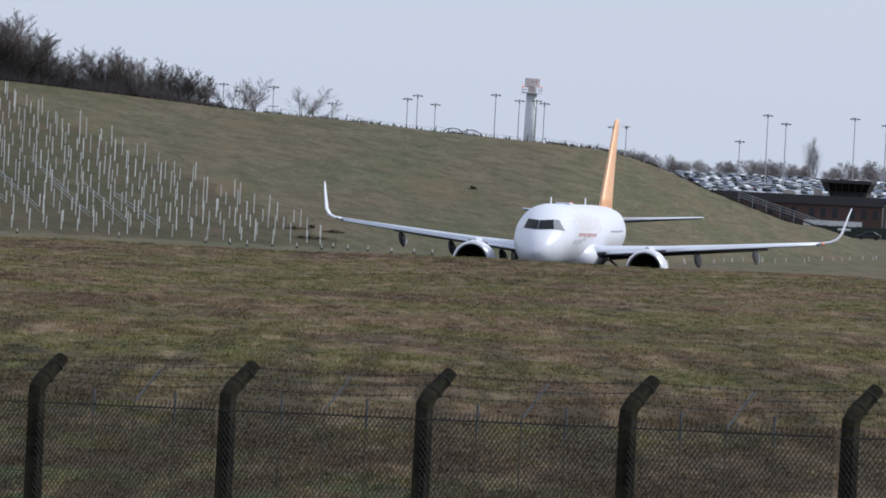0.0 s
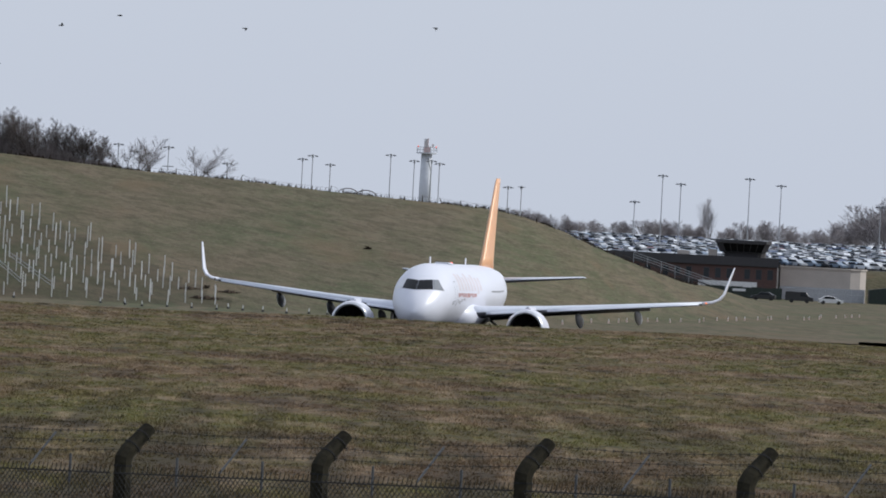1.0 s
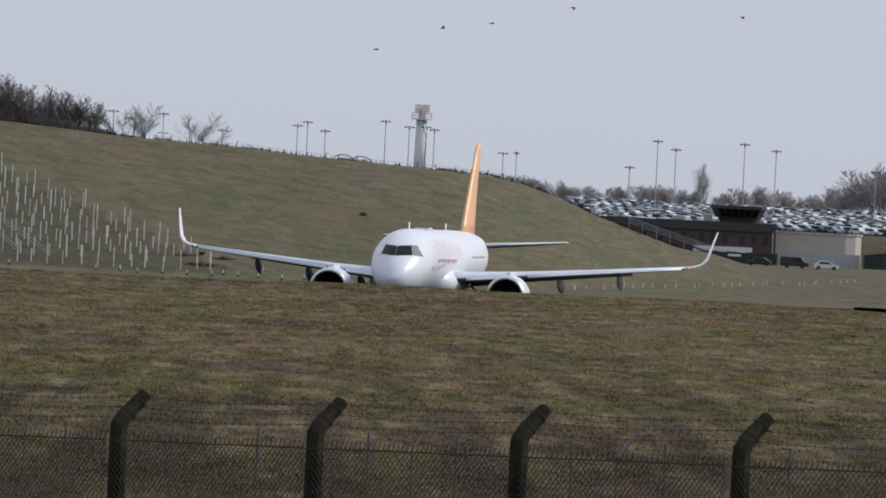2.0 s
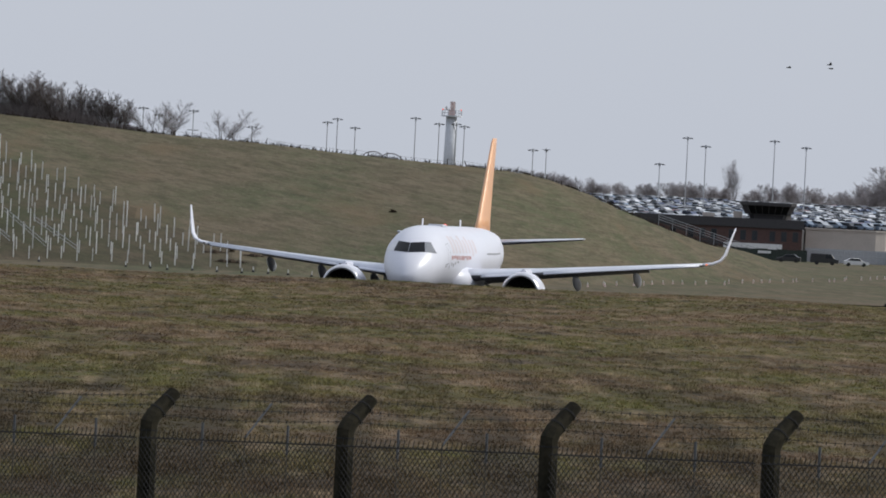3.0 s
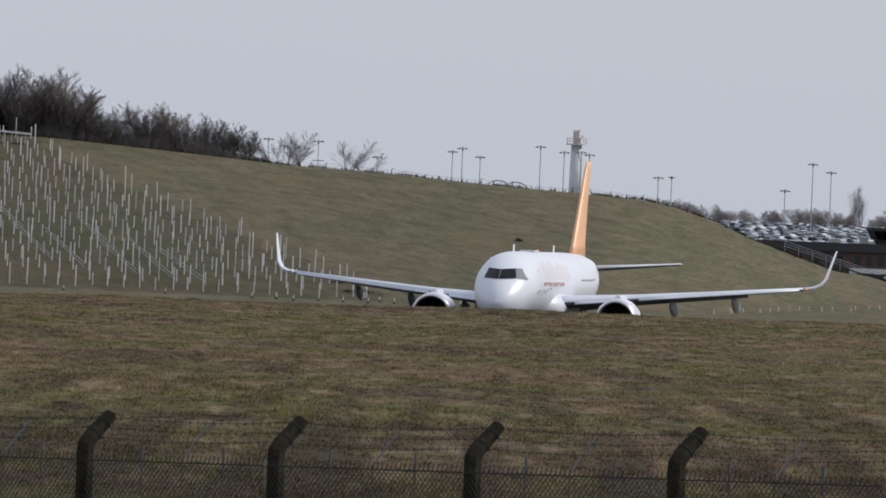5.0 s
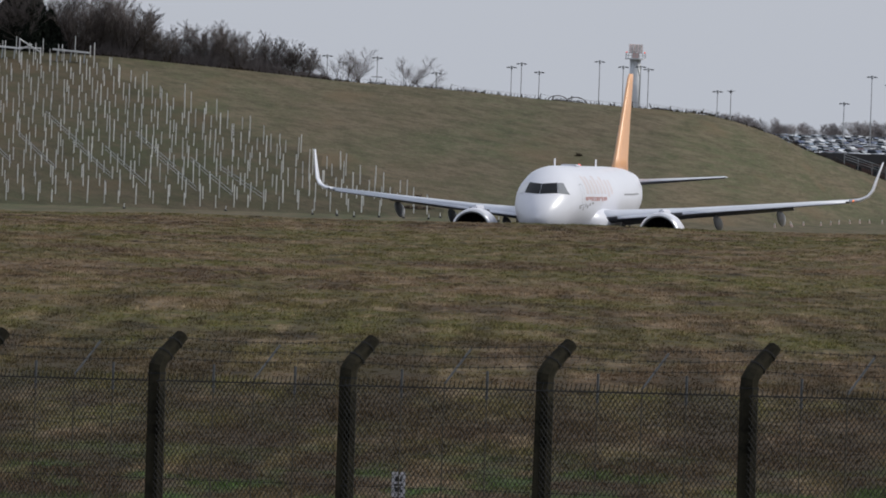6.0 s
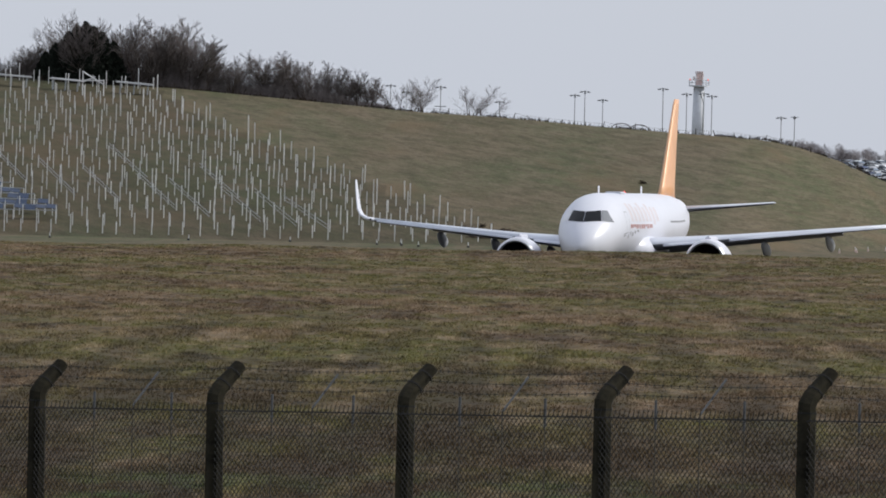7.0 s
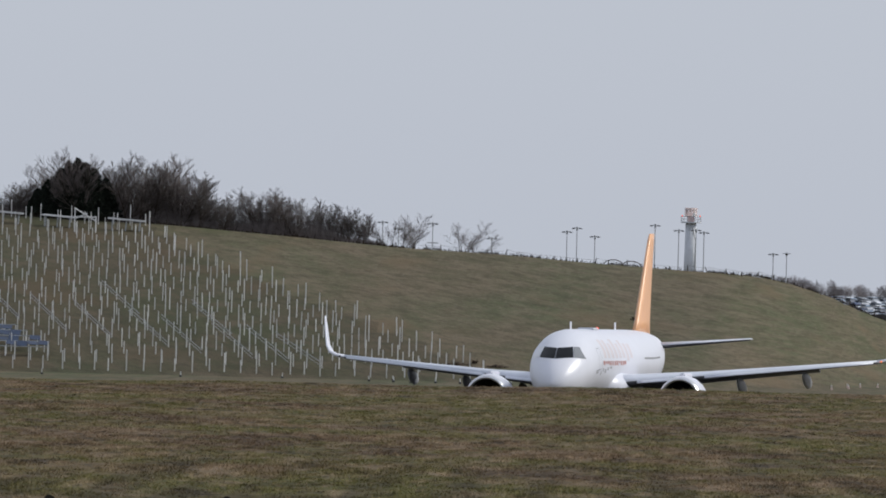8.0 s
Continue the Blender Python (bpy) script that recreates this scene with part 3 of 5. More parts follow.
    bm = bmesh.new()
    bmesh.ops.create_icosphere(bm, subdivisions=2, radius=0.10, matrix=Matrix.Translation((0, 15.5, 5.93)))
    part("beacon", bm, M_BEACON, a, "small red beacon on the roof")
    bm = bmesh.new()
    box(bm, -0.5, 0.5, 11.5, 13.2, 5.83, 5.98, 0.06)
    part("satcom_dome", bm, M_WHITE, a)
    # lettering that cannot be read: plain bars
    for k, (lo, hi) in enumerate(((45, 79), (46, 79), (53, 79), (44, 79), (53, 79), (46, 79), (53, 84), (53, 79))):
        y = 6.9 + k * 1.3
        bm = bmesh.new()
        hull_patch(bm, [(y, lo), (y + 0.85, lo), (y + 0.85, hi), (y, hi)], 0.008)
        part("letter_bar", bm, M_PEACH, a, "faded peach bar of lettering", smooth=True)
    y = 6.4
    while y < 14.0:
        bm = bmesh.new()
        w, lo = random.uniform(0.18, 0.6), random.uniform(87, 91)
        hull_patch(bm, [(y, 83.5), (y + w, 83.5), (y + w, lo), (y, lo)], 0.010, 2, 2)
        part("letter_bar", bm, M_REDMARK, a, "small red bar of lettering", smooth=True)
        y += w + random.uniform(0.12, 0.35)
    for y, w, a0, a1 in ((4.3, 0.9, 96, 98), (4.3, 0.7, 99.5, 101.5), (5.6, 0.25, 99, 106), (6.3, 0.3, 95, 101), (7.0, 0.4, 97, 103), (7.8, 0.35, 94, 99), (8.7, 0.6, 93, 96)):
        bm = bmesh.new()
        hull_patch(bm, [(y, a0), (y + w, a0), (y + w, a1), (y, a1)], 0.008, 2, 2)
        part("letter_bar", bm, M_DARKMARK, a, "small grey bar of lettering", smooth=True)
    # forward door: a fine seam round the leaf
    for c in (((5.1, 62), (5.14, 62), (5.14, 96), (5.1, 96)), ((5.98, 62), (6.02, 62), (6.02, 96), (5.98, 96)), ((5.1, 61), (6.02, 61), (6.02, 62), (5.1, 62)), ((5.1, 96), (6.02, 96), (6.02, 97), (5.1, 97))):
        bm = bmesh.new()
        hull_patch(bm, c, 0.007, 3, 6)
        part("door_seam", bm, M_FAIRING, a, "thin grey seam of the cabin door", smooth=True)
    bm = bmesh.new()
    hull_patch(bm, [(21.0, 78), (27.0, 78), (27.0, 81), (21.0, 81)], 0.008, 12, 2)
    part("cheat_line", bm, M_DARKMARK, a, "thin grey line on the rear flank", smooth=True)
    return a


airliner = build_airliner()

# ---- boundary fence: cranked concrete posts, chain link, wires; slender steel fence close behind ----
F0, FD = Vector((-1.997, 98.638, 0)), Vector((1.946, -2.284, 0))
FN = Vector((2.284, 1.946, 0)).normalized()
F_TURN = math.degrees(math.atan2(FD.y, FD.x))


def fence_base(i):
    p = F0 + FD * (i + float(np.interp(i, [-1, 0, 1, 2, 3, 4], [-0.008, 0.006, 0.010, 0.006, 0.032, 0.036])))
    p.z = zg(p.x, p.y) + 0.07 * (i - 1.5) - 0.01
    return p


def build_fence():
    f = thing("boundary_fence", "weathered chain-link fence on cranked concrete posts", "fence")
    bm = bmesh.new()
    # local x along the fence, y away from the camera
    s = 0.080
    rings = []
    for y, z, k in ((0, -0.3, 1.1), (0, 2.22, 1.0), (0.0, 2.29, 1.0), (0.05, 2.37, 0.92), (0.31, 2.605, 0.74), (0.315, 2.61, 0.66)):
        tilt = 0.0 if z < 2.25 else (0.35 if z < 2.32 else 0.75)
        ring = []
        for i in range(8):
            t = math.pi / 8 + i * math.pi / 4
            px, py = math.cos(t) * s * k * 1.15, math.sin(t) * s * k * 1.15
            ring.append(Vector((px, y + py * math.cos(tilt), z - py * math.sin(tilt))))
        rings.append(ring)
    loft(bm, rings)
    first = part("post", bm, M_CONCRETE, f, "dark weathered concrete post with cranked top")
    ties = []
    for y, z, tilt, k in ((0.0, 2.22, 0.0, 1.02), (0.10, 2.415, 0.75, 0.92), (0.23, 2.53, 0.75, 0.84)):
        ring = []
        for dz in (-0.008, 0.008):
            ring.append([Vector((math.cos(t) * s * k * 1.2, y + math.sin(t) * s * k * 1.2 * math.cos(tilt) + dz * math.sin(tilt), z - math.sin(t) * s * k * 1.2 * math.sin(tilt) + dz * math.cos(tilt))) for t in (math.pi / 8 + i * math.pi / 4 for i in range(8))])
        bm = bmesh.new()
        loft(bm, ring)
        ties.append(part("wire_tie", bm, M_WIRE, f, "dark wire wound round the post top"))
    # one bay of chain link: crossing wires
    verts, faces = [], []

    def wire(a, b, r):
        a, b = Vector(a), Vector(b)
        d = (b - a).normalized()
        u = d.cross(Vector((0, 1, 0))).normalized()
        w = d.cross(u)
        k = len(verts)
        for p in (a, b):
            for i in range(3):
                t = 2 * math.pi * i / 3
                verts.append(tuple(p + (u * math.cos(t) + w * math.sin(t)) * r))
        for i in range(3):
            j = (i + 1) % 3
            faces.append((k + i, k + j, k + 3 + j, k + 3 + i))

    z0, z1, step, r = -0.1, 2.16, 0.07, 0.0040
    k = -int((z1 - z0) / step) - 1
    while k * step < 3.0:
        c = k * step
        for sign in (1, -1):
            xa, xb = max(0.0, c), min(3.0, c + z1 - z0)
            if xb - xa > 0.02:
                za, zb = z0 + (xa - c), z0 + (xb - c)
                if sign > 0:
                    wire((xa, -0.07, za), (xb, -0.07, zb), r)
                else:
                    wire((3 - xa, -0.074, za), (3 - xb, -0.074, zb), r)
        k += 1
    for i in range(43):
        x = 0.035 + i * 0.07
        wire((x - 0.01, -0.072, z1 - 0.01), (x + 0.012, -0.072, z1 + 0.06), 0.0045)
    for z in (2.14, 1.15, 0.1):
        wire((0, -0.076, z), (3, -0.076, z), 0.008 if z > 2 else 0.004)
    mesh_bay = from_arrays("chain_link", verts, faces, M_WIRE, f)
    mesh_bay["label"] = "dark rusty chain-link netting"
    strands = []
    for y, z in ((0.1, 2.38), (0.22, 2.48), (0.33, 2.58)):
        verts, faces = [], []
        sag = [(q * 0.5, y, z - 0.004 * q * (6 - q)) for q in range(7)]
        for p, q in zip(sag, sag[1:]):
            wire(p, q, 0.0034)
        for q in range(24):
            x = 0.06 + q * 0.125
            zb = z - 0.004 * (x * 2) * (6 - x * 2)
            for dx in (-0.012, 0.012):
                wire((x - dx, y, zb - 0.018), (x + dx, y + 0.001, zb + 0.018), 0.0028)
        strands.append(from_arrays("barbed_wire", verts, faces, M_WIRE, f))
    slope = math.degrees(math.atan2(0.07, 3.0))
    for i in range(-7, 10):
        b = fence_base(i)
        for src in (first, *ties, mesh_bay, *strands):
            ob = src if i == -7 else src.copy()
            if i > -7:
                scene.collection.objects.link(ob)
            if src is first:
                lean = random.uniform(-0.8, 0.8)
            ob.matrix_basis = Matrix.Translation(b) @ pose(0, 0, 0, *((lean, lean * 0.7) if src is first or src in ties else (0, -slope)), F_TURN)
    # second, slender fence
    g = thing("inner_fence", "slender galvanised steel fence with angled arms and wires", "fence")
    bm = bmesh.new()
    box(bm, -0.006, 0.006, -0.006, 0.006, -0.2, 2.18, 0.002)
    arm = part("arm_post", bm, M_INNER, g, "thin steel post")
    bm = bmesh.new()
    rod(bm, (0, 0, 2.17), (0, 0.33, 2.52), 0.011, n=6)
    slant = part("arm", bm, M_ARM, g, "thin angled steel arm")
    bm = bmesh.new()
    box(bm, -0.006, 0.006, -0.006, 0.006, -0.2, 2.02, 0.002)
    stub = part("stub_post", bm, M_INNER, g, "thin dull post")
    bm = bmesh.new()
    box(bm, -0.014, 0.014, -0.009, 0.009, 2.02, 2.31, 0.004)
    head = part("post_head", bm, M_ARM, g, "pale galvanised post head")
    verts, faces = [], []
    for y, z in ((0, 0.6), (0, 1.3), (0, 2.1), (0.12, 2.3), (0.3, 2.48)):
        wire((0, y, z), (3, y, z), 0.0022)
    line = from_arrays("wire", verts, faces, M_INNER, g)
    done = set()
    for i in range(-7, 10):
        for src, u in ((arm, 0.0), (slant, 0.0), (stub, -0.22), (stub, 0.22), (head, -0.22), (head, 0.22), (line, 0.0)):
            p = fence_base(i + u) + FN * 1.25
            ob = src if src not in done else src.copy()
            if src in done:
                scene.collection.objects.link(ob)
            done.add(src)
            ob.matrix_basis = Matrix.Translation(p) @ pose(0, 0, 0, 0, 0, F_TURN)


build_fence()


def build_sign():
    s = thing("marker_sign", "small white and magenta marker sign on a stake", "sign", (-1.49, 101.5, zg(-1.6, 101.5) - 0.15))
    bm = bmesh.new()
    box(bm, -0.015, 0.015, 0.01, 0.03, -0.1, 1.0, 0.003)
    part("stake", bm, M_INNER, s)
    bm = bmesh.new()
    box(bm, -0.07, 0.07, -0.005, 0.008, 0.98, 1.24, 0.004)
    part("plate", bm, M_SIGN, s, "white plate")
    bm = bmesh.new()
    box(bm, -0.07, 0.07, -0.008, 0.006, 0.86, 0.976, 0.004)
    part("lower_plate", bm, M_MAGENTA, s, "magenta plate")
    for k, (x, z, w, h) in enumerate(((-0.02, 1.17, 0.03, 0.05), (0.025, 1.17, 0.02, 0.05), (0, 1.11, 0.09, 0.02), (-0.01, 1.06, 0.05, 0.04), (0.03, 1.05, 0.02, 0.03))):
        bm = bmesh.new()
        box(bm, x - w / 2, x + w / 2, -0.011, -0.006, z - h / 2, z + h / 2, 0.001)
        part("symbol_bar", bm, M_BLACK, s)


build_sign()


# ---- radar tower ----
def build_tower():
    x, y = 12.4, 1500.0
    z0 = zg(x, y)
    t = thing("radar_tower", "grey concrete radar tower with railed gallery and red lamps", "tower", (x, y, z0))
    bm = bmesh.new()
    H = 17.75 - z0
    rings = [[Vector((math.cos(2 * math.pi * i / 24) * r, math.sin(2 * math.pi * i / 24) * r, z)) for i in range(24)] for z, r in ((-1, 1.02), (H * 0.5, 0.92), (H, 0.80))]
    loft(bm, rings)
    part("shaft", bm, M_TOWER, t, "pale concrete shaft", smooth=True)
    bm = bmesh.new()
    rod(bm, (0.55, -0.85, 0), (0.75, -0.8, H - 2.6), 0.07, n=8)
    rod(bm, (0.75, -0.8, H - 2.6), (0.2, -0.8, H - 0.6), 0.07, n=8)
    part("cable_duct", bm, M_MAST, t, "grey cable duct")
    bm = bmesh.new()
    rod(bm, (0, 0, H), (0, 0, H + 0.18), 1.55, n=24)
    part("gallery", bm, M_TOWER, t)
    bm = bmesh.new()
    for i in range(16):
        a = 2 * math.pi * i / 16
        p = Vector((math.cos(a) * 1.5, math.sin(a) * 1.5, H + 0.18))
        q = Vector((math.cos(a + math.pi / 8) * 1.5, math.sin(a + math.pi / 8) * 1.5, H + 0.18))
        rod(bm, p, p + Vector((0, 0, 0.8)), 0.03, n=5)
        for k in (0.4, 0.8):
            rod(bm, p + Vector((0, 0, k)), q + Vector((0, 0, k)), 0.025, n=5)
    part("railing", bm, M_GALV, t)
    bm = bmesh.new()
    box(bm, -0.5, 0.5, -0.5, 0.5, H + 0.18, H + 0.95, 0.08)
    part("pedestal", bm, M_ANTENNA, t, "red antenna pedestal")
    for dx in (-1.35, 1.35):
        bm = bmesh.new()
        bmesh.ops.create_icosphere(bm, subdivisions=2, radius=0.12, matrix=Matrix.Translation((dx, -0.6, H + 1.05)))
        part("obstruction_lamp", bm, M_BEACON, t, "red obstruction lamp")
    # turning antenna: a dish of slats on a frame
    ant = new("antenna")
    ant.parent = t
    ant.location = (0, 0, H + 1.0)
    bm = bmesh.new()
    for k in range(7):
        z = 0.08 + k * 0.19
        pts = [Vector((-1.12 + 2.24 * i / 8, 0.25 - 0.35 * math.cos((i / 8 - 0.5) * 2.2) - 0.05 * (k - 3) ** 2 * 0.2, z)) for i in range(9)]
        for p, q in zip(pts, pts[1:]):
            rod(bm, p, q, 0.075, n=5)
    part("reflector", bm, M_ANTENNA, ant, "faded red slatted reflector")
    bm = bmesh.new()
    for x in (-0.6, 0, 0.6):
        box(bm, x - 0.05, x + 0.05, 0.05, 0.35, 0.0, 1.25, 0.02)
    box(bm, -0.14, 0.14, -0.95, 0.3, -0.05, 0.1, 0.03)
    box(bm, -0.16, 0.16, -1.0, -0.75, 0.05, 0.5, 0.03)
    part("feed_frame", bm, M_BAND, ant, "white feed and back frame")
    return ant


antenna = build_tower()


# ---- lighting masts ----
def build_mast(x, y, top, arms, group, base=None):
    z0 = zg(x, y) if base is None else base
    H = top - z0
    m = thing("light_mast", "slim grey lighting mast with a flat lamp head", "lamp post", (x, y, z0), random.uniform(-25, 25), group)
    bm = bmesh.new()
    k = y / 1300
    rod(bm, (0, 0, -0.5), (0, 0, H), 0.08 * k, 0.05 * k, n=8)
    part("pole", bm, M_MAST, m)
    bm = bmesh.new()
    box(bm, -0.55 * k, 0.55 * k, -0.05, 0.05, H - 0.06 * k, H + 0.02 * k, 0.01)
    rod(bm, (0, 0, H - 0.35 * k), (0, 0, H + 0.12 * k), 0.13 * k, n=8)
    part("head_frame", bm, M_MAST, m)
    for s in arms:
        bm = bmesh.new()
        box(bm, s * 0.5 * k - 0.2 * k, s * 0.5 * k + 0.2 * k, -0.16, 0.16, H - 0.16 * k, H - 0.05 * k, 0.02)
        part("lamp", bm, M_FASCIA, m, "dark floodlight")
    return m


for x, top in ((6.1, 15.6), (-4.1, 15.0), (-5.4, 14.5), (-1.75, 13.95), (9.2, 15.0), (12.5, 14.8), (11.45, 15.1), (21.6, 12.2), (-29.5, 15.2), (-27.4, 14.4), (-22.95, 15.15), (-15.2, 13.4)):
    m = build_mast(x, 1300, top, (-1, 1), "masts behind the bund")
    if x == -22.95:
        bm = bmesh.new()
        box(bm, -0.75, 0.75, -0.05, 0.05, top - m.location.z - 2.62, top - m.location.z - 2.50, 0.02)
        part("lower_crossbar", bm, M_MAST, m)
for x, top in ((61.7, 15.3), (67.4, 21.1), (71.3, 19.5), (85.8, 21.3), (92.5, 20.2), (113.7, 16.8)):
    build_mast(x, 2100, top, (-1, 0, 1), "masts in the car park")
build_mast(23.35, 1300, 12.3, (0,), "masts behind the bund")


# ---- bare winter trees ----
def tree_meshes(seed, height, stems, lean, side, twigs, thin):
    """Stems and limbs in one mesh, fine twigs in another: upright stems, limbs that sweep upwards, sprays of twigs."""
    rnd = random.Random(seed)
    limb_v, limb_f, twig_v, twig_f = [], [], [], []
    up = Vector((0, 0, 1))

    def prism(vs, fs, a, b, ra, rb):
        d = (b - a).normalized()
        u = d.orthogonal().normalized()
        w = d.cross(u)
        k = len(vs)
        for p, r in ((a, ra), (b, rb)):
            for i in range(3):
                t = 2 * math.pi * i / 3
                vs.append(tuple(p + (u * math.cos(t) + w * math.sin(t)) * r))
        for i in range(3):
            j = (i + 1) % 3
            fs.append((k + i, k + j, k + 3 + j, k + 3 + i))

    def sway(d, k, rise):
        return (d + Vector((rnd.gauss(0, k), rnd.gauss(0, k), rnd.gauss(rise, k * 0.6)))).normalized()

    def away(d, k):
        v = Vector((rnd.gauss(0, 1), rnd.gauss(0, 1), rnd.gauss(0, 0.35))).normalized()
        return (d + v * k).normalized()

    def spray(p, d, length, depth):
        q = p
        for _ in range(2):
            d = sway(d, 0.16, 0.10)
            e = q + d * length / 2
            prism(twig_v, twig_f, q, e, thin * (0.75 + 0.35 * depth), thin * 0.6)
            q = e
            if depth:
                for _ in range(twigs):
                    spray(q, away(d, 0.55), length * rnd.uniform(0.45, 0.75), depth - 1)

    def limb(p, d, length, r):
        q, n = p, 4
        for i in range(n):
            d = sway(d, 0.13, 0.10)
            e = q + d * length / n
            prism(limb_v, limb_f, q, e, r, r * 0.75)
            r = max(r * 0.75, thin)
            q = e
            for _ in range(2):
                spray(q, away(d, 0.6), length * rnd.uniform(0.28, 0.5), 1)
        spray(q, d, length * 0.4, 1)

    for k in range(stems):
        H = height * (1.0 if k == 0 else rnd.uniform(0.55, 0.97))
        p = Vector((0, 0, -0.3))
        d = (up + Vector((rnd.gauss(0, lean), rnd.gauss(0, lean), 0))).normalized()
        r, n = height * 0.012, 9
        for i in range(n):
            d = sway(d, 0.07, 0.06)
            e = p + d * H / n
            prism(limb_v, limb_f, p, e, r, r * 0.84)
            r *= 0.84
            p = e
            f = (i + 1) / n
            if f > 0.16:
                for _ in range(2 if f < 0.9 else 3):
                    limb(p, away(d, side), H * (0.15 + 0.34 * (1 - f)) * rnd.uniform(0.7, 1.25), max(r * 0.55, thin * 1.3))
    return limb_v, limb_f, twig_v, twig_f


def make_tree(seed, height, stems, lean, side, twigs, label, far=False, thin=0.011):
    t = thing("tree", label, "tree")
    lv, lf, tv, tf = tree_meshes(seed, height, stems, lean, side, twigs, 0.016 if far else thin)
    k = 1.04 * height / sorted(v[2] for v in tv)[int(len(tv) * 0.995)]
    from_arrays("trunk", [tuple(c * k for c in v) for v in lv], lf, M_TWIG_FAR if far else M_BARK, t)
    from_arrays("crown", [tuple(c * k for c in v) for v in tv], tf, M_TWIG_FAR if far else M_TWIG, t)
    return t


def place(src, used, x, y, scale, wide=1.0):
    z = zg(x, y) - 0.1
    m = pose(x, y, z, 0, 0, random.uniform(0, 360))
    if src not in used:
        used.add(src)
        src.scale = (scale * wide, scale * wide, scale)
        src.matrix_basis = m @ Matrix.Diagonal((scale * wide, scale * wide, scale, 1))
        return src
    ob = copy_thing(src, m)
    ob.scale = (scale * wide, scale * wide, scale)
    return ob


def build_trees():
    bushy = [make_tree(s, 6.0, n, 0.30, 0.95, 2, "bare many-stemmed winter tree on the grassy ridge") for s, n in ((3, 5), (8, 6), (21, 4), (34, 5), (55, 6))]
    wide = [make_tree(s, 3.4, 3, 0.48, 0.8, 1, "sparse spreading bare tree on the ridge", thin=0.0055) for s in (5, 6)]
    used = set()
    rnd = random.Random(4)

    def height_at(x):
        return float(np.interp(x, [-69, -66, -64, -62.5, -60, -57, -52, -48, -44, -41.5, -38.5, -35.4, -31, -27.4, -25],
                               [1.6, 1.9, 3.0, 3.8, 5.4, 6.3, 6.3, 6.5, 5.2, 2.8, 3.6, 4.6, 3.8, 3.5, 2.6]))

    x = -69.0
    while x < -25:
        if not (-57.2 < x < -55.4):
            place(rnd.choice(bushy), used, x, 1053 + rnd.uniform(0, 6), height_at(x) / 6.0 * rnd.uniform(0.92, 1.14), rnd.uniform(1.0, 1.35))
        x += rnd.uniform(0.7, 1.3)
    for i, (x, h) in enumerate(((-21.6, 3.6), (-20.3, 2.8), (-15.5, 3.2), (-13.7, 2.2), (-23.2, 2.9))):
        place(wide[i % 2], used, x, 1055 + 0.4 * i, h / 3.4, 1.5)
    # undergrowth that closes the foot of the wood
    verts, faces = [], []
    for _ in range(16000):
        x = rnd.uniform(-69, -24)
        tall = height_at(x) * rnd.uniform(0.10, 0.62) * (1.0 if x < -29 else 0.5)
        y = 1053 + rnd.uniform(0, 8)
        z = zg(x, y) - 0.1
        k0, w = len(verts), rnd.uniform(0.012, 0.035)
        tx, ty = x + rnd.gauss(0, 0.35), y + rnd.gauss(0, 0.3)
        verts += [(x - w, y, z), (x + w, y, z), (tx, ty, z + tall), (x + rnd.gauss(0, 0.3), y, z + tall * 0.6)]
        faces += [(k0, k0 + 1, k0 + 2), (k0, k0 + 1, k0 + 3)]
    tagged(from_arrays("undergrowth", verts, faces, M_TWIG), "tangled bare undergrowth below the trees", "undergrowth", kind="stuff")
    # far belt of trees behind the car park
    belt = [make_tree(s, 6.0, 3, 0.2, 0.85, 2, "bare tree beyond the car park, greyed with painted haze", True) for s in (4, 17, 29)]
    x = 40.0
    while x < 190:
        h = float(np.interp(x, [45, 51, 58, 70, 83, 90, 100, 110, 121, 130, 137, 145, 190], [6, 7.5, 5, 4.5, 6, 4.8, 4.6, 6.6, 4.5, 6.5, 10, 14, 14]))
        place(rnd.choice(belt), used, x, 2600 + rnd.uniform(-60, 60), h / 6.0 * rnd.uniform(0.85, 1.1), rnd.uniform(1.3, 1.9))
        x += rnd.uniform(0.9, 1.9)
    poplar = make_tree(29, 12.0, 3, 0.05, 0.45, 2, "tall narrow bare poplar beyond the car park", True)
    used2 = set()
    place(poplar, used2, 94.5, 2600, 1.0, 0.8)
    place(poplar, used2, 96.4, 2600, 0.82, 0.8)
    # dark evergreen: stem and many leaf clumps
    ev = thing("evergreen_tree", "dense dark evergreen among the bare trees", "tree", (-56.3, 1052.4, zg(-56.3, 1052.4)))
    bm = bmesh.new()
    rod(bm, (0, 0, -0.3), (0, 0, 5.8), 0.22, 0.05, n=8)
    part("trunk", bm, M_BARK, ev)
    spires = [(0, 0, 6.4, 2.3), (1.7, 0, 5.4, 2.1), (-1.8, 0.2, 5.3, 2.1), (3.0, 0.3, 4.4, 1.7), (-3.1, 0, 4.0, 1.8), (0.9, -0.5, 5.9, 2.0), (-1.0, 0.3, 6.0, 2.0), (-4.2, 0.2, 3.0, 1.4)]
    verts, faces = [], []
    for _ in range(30000):
        cx, cy, h, r = rnd.choice(spires)
        a, k = rnd.uniform(0, 2 * math.pi), rnd.random() ** 1.25
        d = r * (1 - k) ** 0.65 * math.sqrt(rnd.uniform(0.15, 1)) * (1 + 0.2 * math.sin(5 * a + 9 * k))
        c = Vector((cx + math.cos(a) * d, cy + math.sin(a) * d, 0.1 + h * k))
        k0 = len(verts)
        for _ in range(3):
            verts.append(tuple(c + Vector((rnd.gauss(0, 0.12), rnd.gauss(0, 0.12), rnd.gauss(0, 0.13)))))
        faces.append((k0, k0 + 1, k0 + 2))
